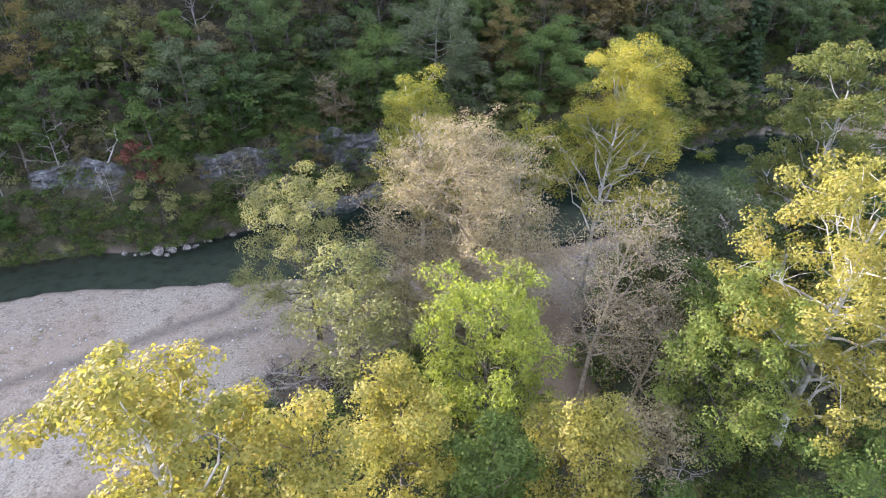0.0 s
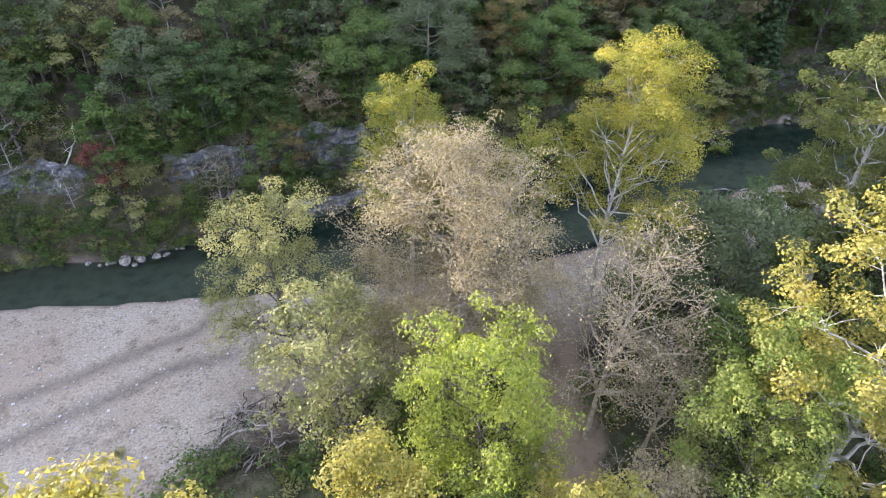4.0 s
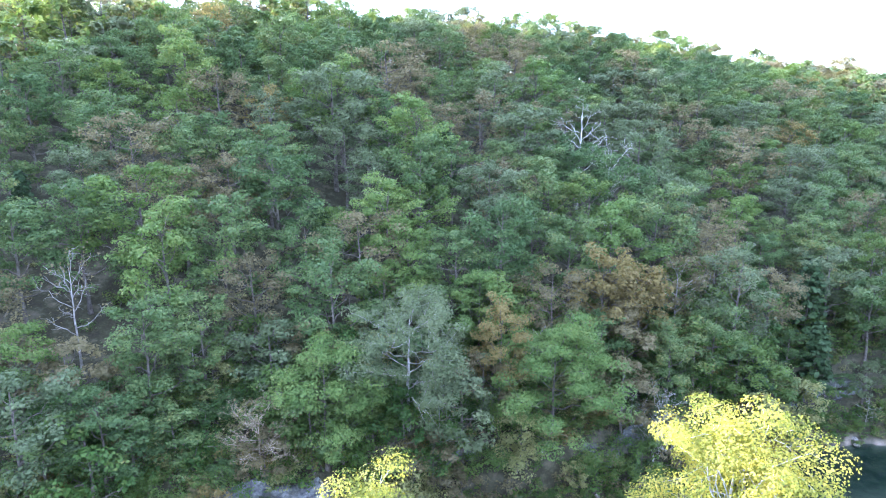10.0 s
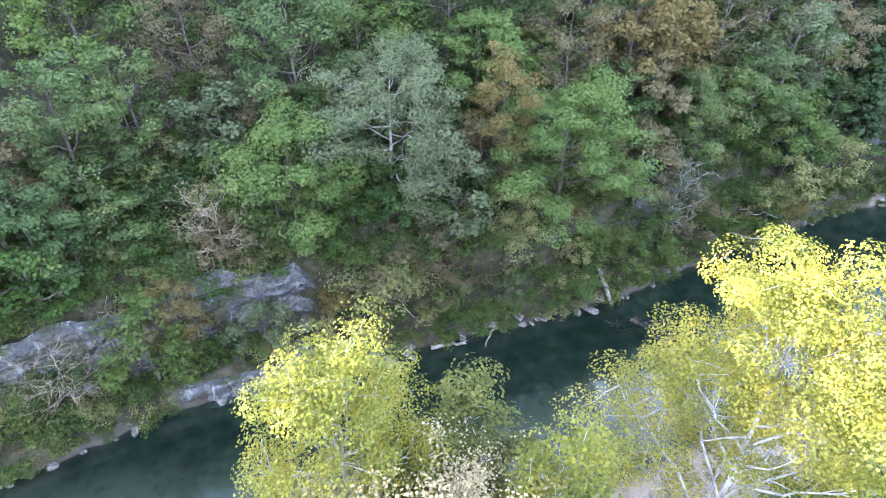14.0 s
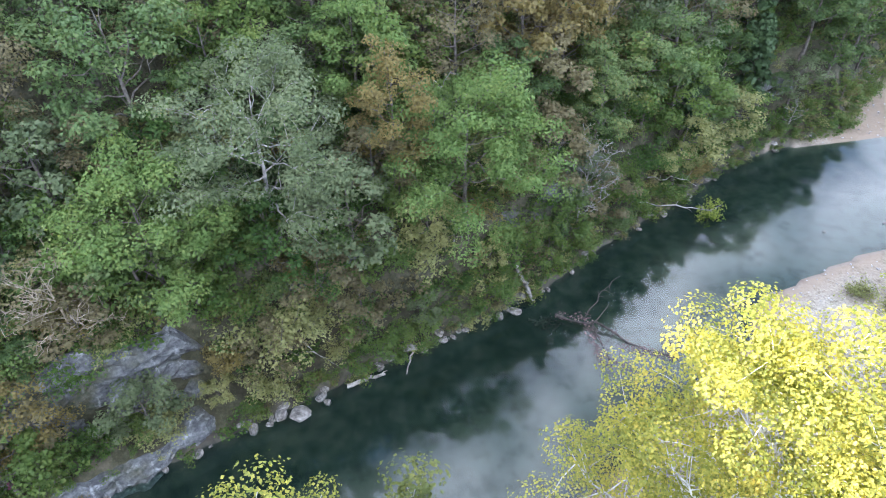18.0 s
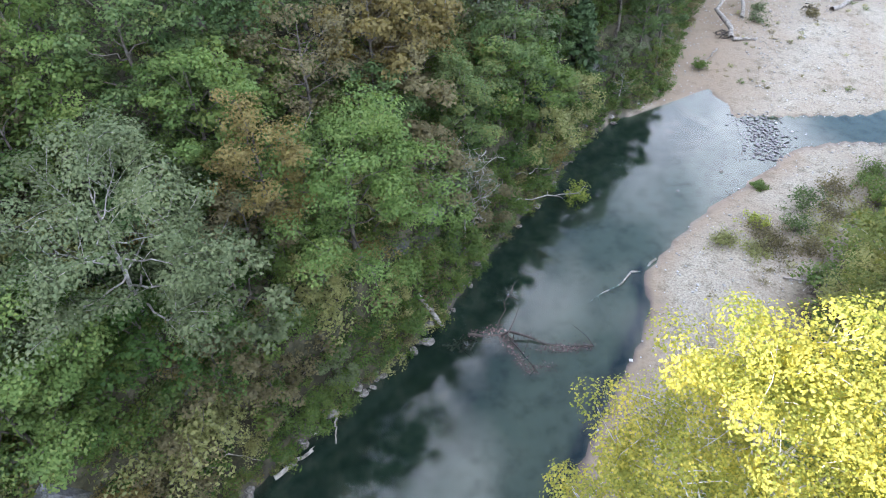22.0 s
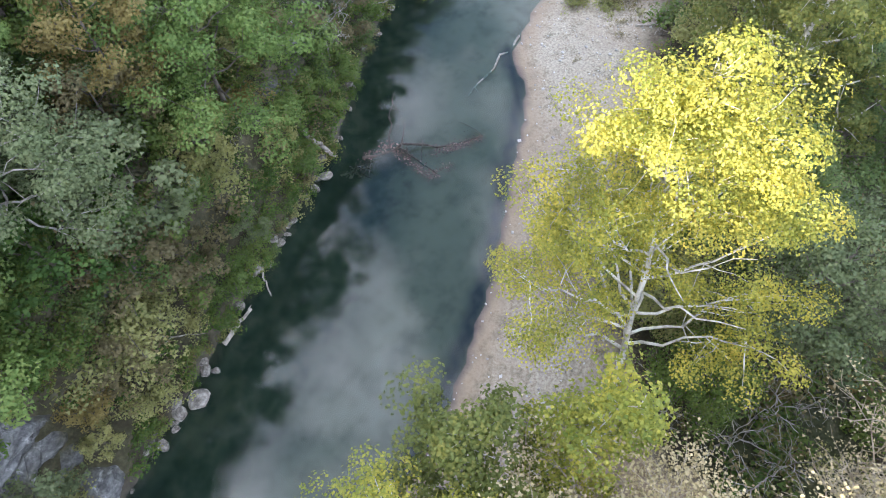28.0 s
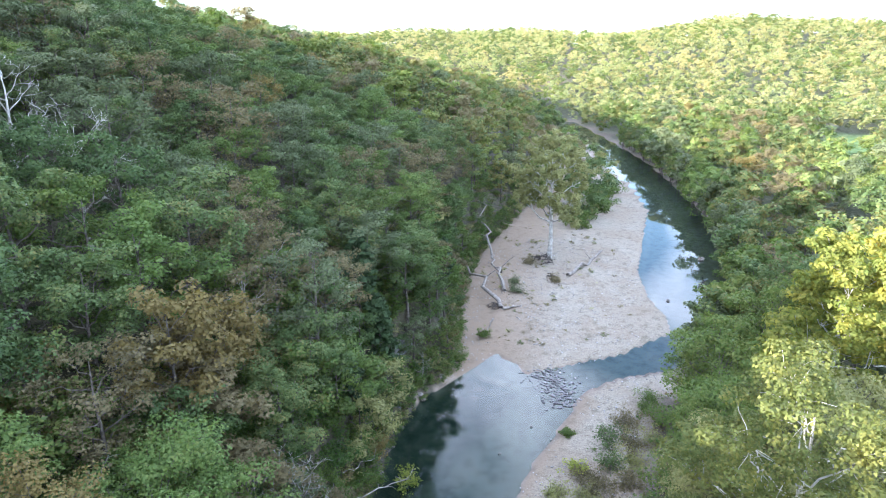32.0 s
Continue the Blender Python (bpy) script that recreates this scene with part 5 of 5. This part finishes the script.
log(613, (104.4, 92.9, 0.35), (124.5, 94.8, 0.5), 0.42, 0.2, DRIFT, "large pale driftwood trunk on the far bar", 2)
log(614, (89, 98, 0.3), (104, 111, 0.6), 0.32, 0.12, DRIFT, "crooked pale driftwood trunk on the far bar", 4, 0.8)
log(615, (103, 110, 0.4), (120, 124, 1.2), 0.28, 0.08, DRIFT, "forked driftwood limb on the far bar", 5, 0.8)
log(616, (77.5, 92.8, 0.2), (73, 91, 0.2), 0.14, 0.05, DRIFT, "bent pale stick on the gravel", 1, 0.4, "stick")
log(617, (114.3, 71.2, 0.1), (120.5, 71.0, 0.5), 0.16, 0.08, DARKWOOD, "dark snag sticking out of the river", 2)
log(618, (46.2, 57.8, 0.15), (48.4, 55.2, 0.3), 0.1, 0.06, DRIFT, "grey drift log beside the thicket", 4)
log(619, (-19.5, 22.6, 0.5), (-12.5, 25.6, 1.3), 0.16, 0.08, DRIFT, "pale log across the brush pile", 2)
log(620, (-42, 50.4, 0.5), (-40, 53.4, 3.0), 0.12, 0.05, PALE_BARK, "leaning bare stem on the far bank", 3)


def heap(name, x, y, rx, ry, tall, n, seed, mats, label):
    """A heap of crossed branches, each a part of its own."""
    r = np.random.default_rng(seed)
    root = new(name)
    root.location = (x, y, height(x, y))
    for k in range(n):
        a, q = r.uniform(0, 6.28), np.sqrt(r.random())
        c = np.array([math.cos(a) * q * rx, math.sin(a) * q * ry, 0.15 + tall * (1 - q) * r.uniform(0.3, 1.0)])
        w, length = r.uniform(0, 6.28), r.uniform(1.2, 3.6) * (rx / 4.5) ** 0.5
        d = np.array([math.cos(w), math.sin(w), r.normal() * 0.18]) * length / 2
        ob = new("branch", log_mesh(seed * 100 + k, c - d, c + d, r.uniform(0.04, 0.1), 0.02, mats[k % len(mats)], 2, r.uniform(-0.2, 0.3), "branch"))
        ob.parent = root
    return tagged(root, label, "debris pile")


heap("brush_pile", -13.0, 25.4, 5.2, 3.4, 2.2, 110, 71, [DRIFT, BARK, DRIFT, DARKWOOD], "grey brush pile of drifted branches and roots")
heap("drift_pile", 47.6, 55.4, 1.2, 1.2, 0.7, 22, 72, [DARKWOOD, DRIFT, BARK], "dark drift pile at the thicket's edge")
heap("root_wad", 109.6, 101.6, 2.2, 2.2, 2.6, 46, 73, [DARKWOOD, DARKWOOD, BARK], "dark tangled root wad of an overturned tree")
heap("drift_pile", 81.8, 95.5, 1.2, 1.0, 0.9, 18, 74, [DARKWOOD, BARK], "dark drift caught behind a trunk")
heap("drift_pile", 101.5, 95.0, 1.0, 0.9, 0.8, 16, 75, [DARKWOOD, BARK], "small dark stump and drift on the far bar")
heap("drift_pile", 17.5, 67.3, 1.4, 0.8, 0.3, 18, 76, [DARKWOOD, BARK], "drift of twigs caught at the bank")

# bushes on the bars
for k, (x, y, tall, wide, leaf, label) in enumerate([
        (57.3, 63.6, 2.0, 2.3, "oak", "round dark green bush on the gravel"), (53.1, 61.6, 1.5, 1.8, "oak", "small dark green bush on the gravel"), (50.8, 64.3, 0.7, 1.2, "lime", "low yellow-green weeds on the gravel"),
        (45.9, 64.2, 0.8, 1.8, "olive", "low olive weeds on the gravel"), (56.3, 68.2, 0.5, 0.8, "green", "small green tuft at the water's edge"), (69.1, 63.4, 0.9, 1.9, "green", "green weeds at the thicket's edge"),
        (66.5, 62.6, 0.9, 1.6, "green", "green weeds below the elms"), (62, 63.4, 0.9, 2.4, "brown", "dry brown weeds on the gravel"), (49.0, 60.8, 0.8, 2.4, "brown", "dry brown weeds on the gravel"), (63.0, 88.9, 1.0, 1.2, "green", "green bush on the sandy bank"),
        (71.5, 90.6, 1.0, 1.0, "green", "green bush beside the pool"), (90.1, 96.2, 0.9, 2.0, "grey_oak", "low grey bush on the far bar"), (93.5, 98.6, 0.9, 1.4, "grey_oak", "low grey bush on the far bar"), (100, 93.2, 0.9, 1.6, "brown", "low brown bush on the far bar"),
        (105.8, 102.6, 1.1, 1.4, "brown", "low brown bush beside the root wad"), (161, 112, 3.5, 5.0, "green", "green thicket on the far bar"), (172, 117, 3.8, 5.5, "green", "green thicket on the far bar"), (185, 122, 3.5, 5.5, "oak", "dark green thicket on the far bar"),
        (150, 112, 3.0, 4.5, "oak", "dark green thicket on the far bar"), (140, 108, 2.4, 3.8, "green", "green thicket on the far bar"), (38.5, 77.5, 1.7, 1.5, "lime", "bright green leaves hanging over the pool"), (-28, 53.4, 1.8, 2.2, "green", "green bush at the water's edge"),
        (-16.8, 22.6, 1.0, 2.6, "oak", "green vines over the brush pile"), (-9.5, 26.5, 1.2, 2.4, "olive", "weeds beside the brush pile"), (-24, 42.0, 0.6, 1.6, "olive", "low weeds at the gravel's tip"),
        (58.6, 61.2, 0.6, 2.0, "brown", "dry brown weeds on the gravel"), (55.6, 59.8, 0.6, 2.2, "olive", "low olive weeds on the gravel"), (52.0, 58.8, 0.7, 2.0, "brown", "dry brown weeds on the gravel"), (60.6, 59.6, 0.8, 2.0, "olive", "low olive weeds on the gravel"),
        (50.2, 62.6, 0.5, 1.6, "brown", "dry brown weeds on the gravel"), (47.4, 61.6, 0.5, 1.6, "olive", "low olive weeds on the gravel")]):
    n = int(900 * max(1, wide / 2))
    plant("bush", shrub_parts(800 + k, tall, wide, leaf, n, 0.16 if wide < 3 else 0.45, 9), stand(x, y), 0, 1, label, "bush")

# stones along the foot of the wooded bank
for k in range(84):
    x = rng.uniform(-46, 58)
    (x, y), n = foot_at(x)
    d, r = rng.uniform(-0.55, 0.25), 0.25 + 0.75 * rng.random() ** 2
    x, y = x + n[0] * d, y + n[1] * d
    ob = new("boulder", BOULDERS[k % 5])
    ob.matrix_world = Matrix.LocRotScale((x, y, max(min(height(x, y), 0.5), -0.1) + 0.12 * r), Euler((rng.uniform(-0.3, 0.3), rng.uniform(-0.3, 0.3), rng.uniform(0, 6.28))), (r * 1.3, r, r * 0.7))
    tagged(ob, "small grey rock at the foot of the wooded bank", "rock", "rocks along the wooded bank")

WET = bark_material("wet_river_stone", (0.035, 0.033, 0.032), (0.15, 0.14, 0.135), 3.5)
WET.node_tree.nodes["Principled BSDF"].inputs["Roughness"].default_value = 0.35
WET_PEBBLES = [me.copy() for me in PEBBLES]
for me in WET_PEBBLES:
    me.materials[0] = WET

# the riffle: stones just breaking the water between pool and channel
n = 520
u, v = rng.random(n), rng.normal(size=n)
px, py = 60.9 + 7.2 * u + 1.1 * v + 1.5 * rng.random(n), 71.2 + 7.6 * u ** 1.3 - 0.9 * v
stones = [((WET_PEBBLES[k % 6],), (float(px[k]), float(py[k]), float(rng.uniform(-0.05, 0.04))), float(rng.uniform(0, 6.28)), float(0.16 + 0.3 * rng.random() ** 2.5), 0.0) for k in range(n)]
joined("riffle_stones", stones, "wet grey stones breaking the water of the riffle", "stones")

# twiggy brush below the sycamore
rooted = [(14.6, 37.2), (16.8, 38.6), (18.9, 37.0), (20.6, 38.8), (17.6, 35.0), (15.2, 33.4), (20.2, 34.4), (22.6, 36.4), (18.4, 32.2), (13.4, 31.0), (22.8, 32.6), (16.2, 29.8), (24.6, 34.2), (20.8, 30.2), (12.4, 20.6), (14.6, 22.2), (13.6, 16.4), (16.4, 15.6), (11.8, 15.0)]
for k, (x, y) in enumerate(rooted):
    r = 0.55 + 0.4 * rng.random()
    plant("bare_shrub", BARE[k % 3], stand(x, y, 0.1), rng.uniform(0, 6.28), (r * 1.3, r * 1.3, r), "bare grey-brown twiggy brush in the thicket", "shrub", "bare brush in the thicket")

# leaves afloat round the sunken tree
FALLEN, fn, fl, fp = material("fallen_leaves", 0.8)
fl.new(ramp_node(fn, fl, fn.new("ShaderNodeNewGeometry").outputs["Random Per Island"], [(0.0, (0.035, 0.023, 0.022)), (0.6, (0.09, 0.055, 0.048)), (1.0, (0.2, 0.15, 0.125))]), fp.inputs["Base Color"])
DRIFTED = [((20.7, 66.8), (20.4, 62.0), 260), ((20.4, 62.0), (22.4, 61.4), 90), ((22.6, 63.2), (26.4, 61.2), 220), ((18.4, 67.5), (20.8, 66.7), 90)]
c = []
for (ax, ay), (bx, by), count in DRIFTED:
    t = rng.random(count)
    c.append(np.stack([ax + (bx - ax) * t + rng.normal(0, 0.3, count), ay + (by - ay) * t + rng.normal(0, 0.3, count), rng.uniform(0.015, 0.04, count)], -1))
c = np.concatenate(c)
n = len(c)
a, s = rng.uniform(0, 6.28, n), rng.uniform(0.05, 0.12, n)
u, v = np.stack([np.cos(a) * s, np.sin(a) * s, 0 * a], -1), np.stack([-np.sin(a) * s, np.cos(a) * s, 0 * a], -1)
me = mesh_from("floating_leaves", np.stack([c - u, c - v * 0.6 + [0, 0, 0.012], c + u, c + v * 0.6 + [0, 0, 0.012]], 1).reshape(-1, 3), np.arange(4 * n).reshape(n, 4), False)
me.materials.append(FALLEN)
tagged(new("floating_leaves", me), "brown fallen leaves afloat beside the sunken tree", "leaves", kind="stuff")
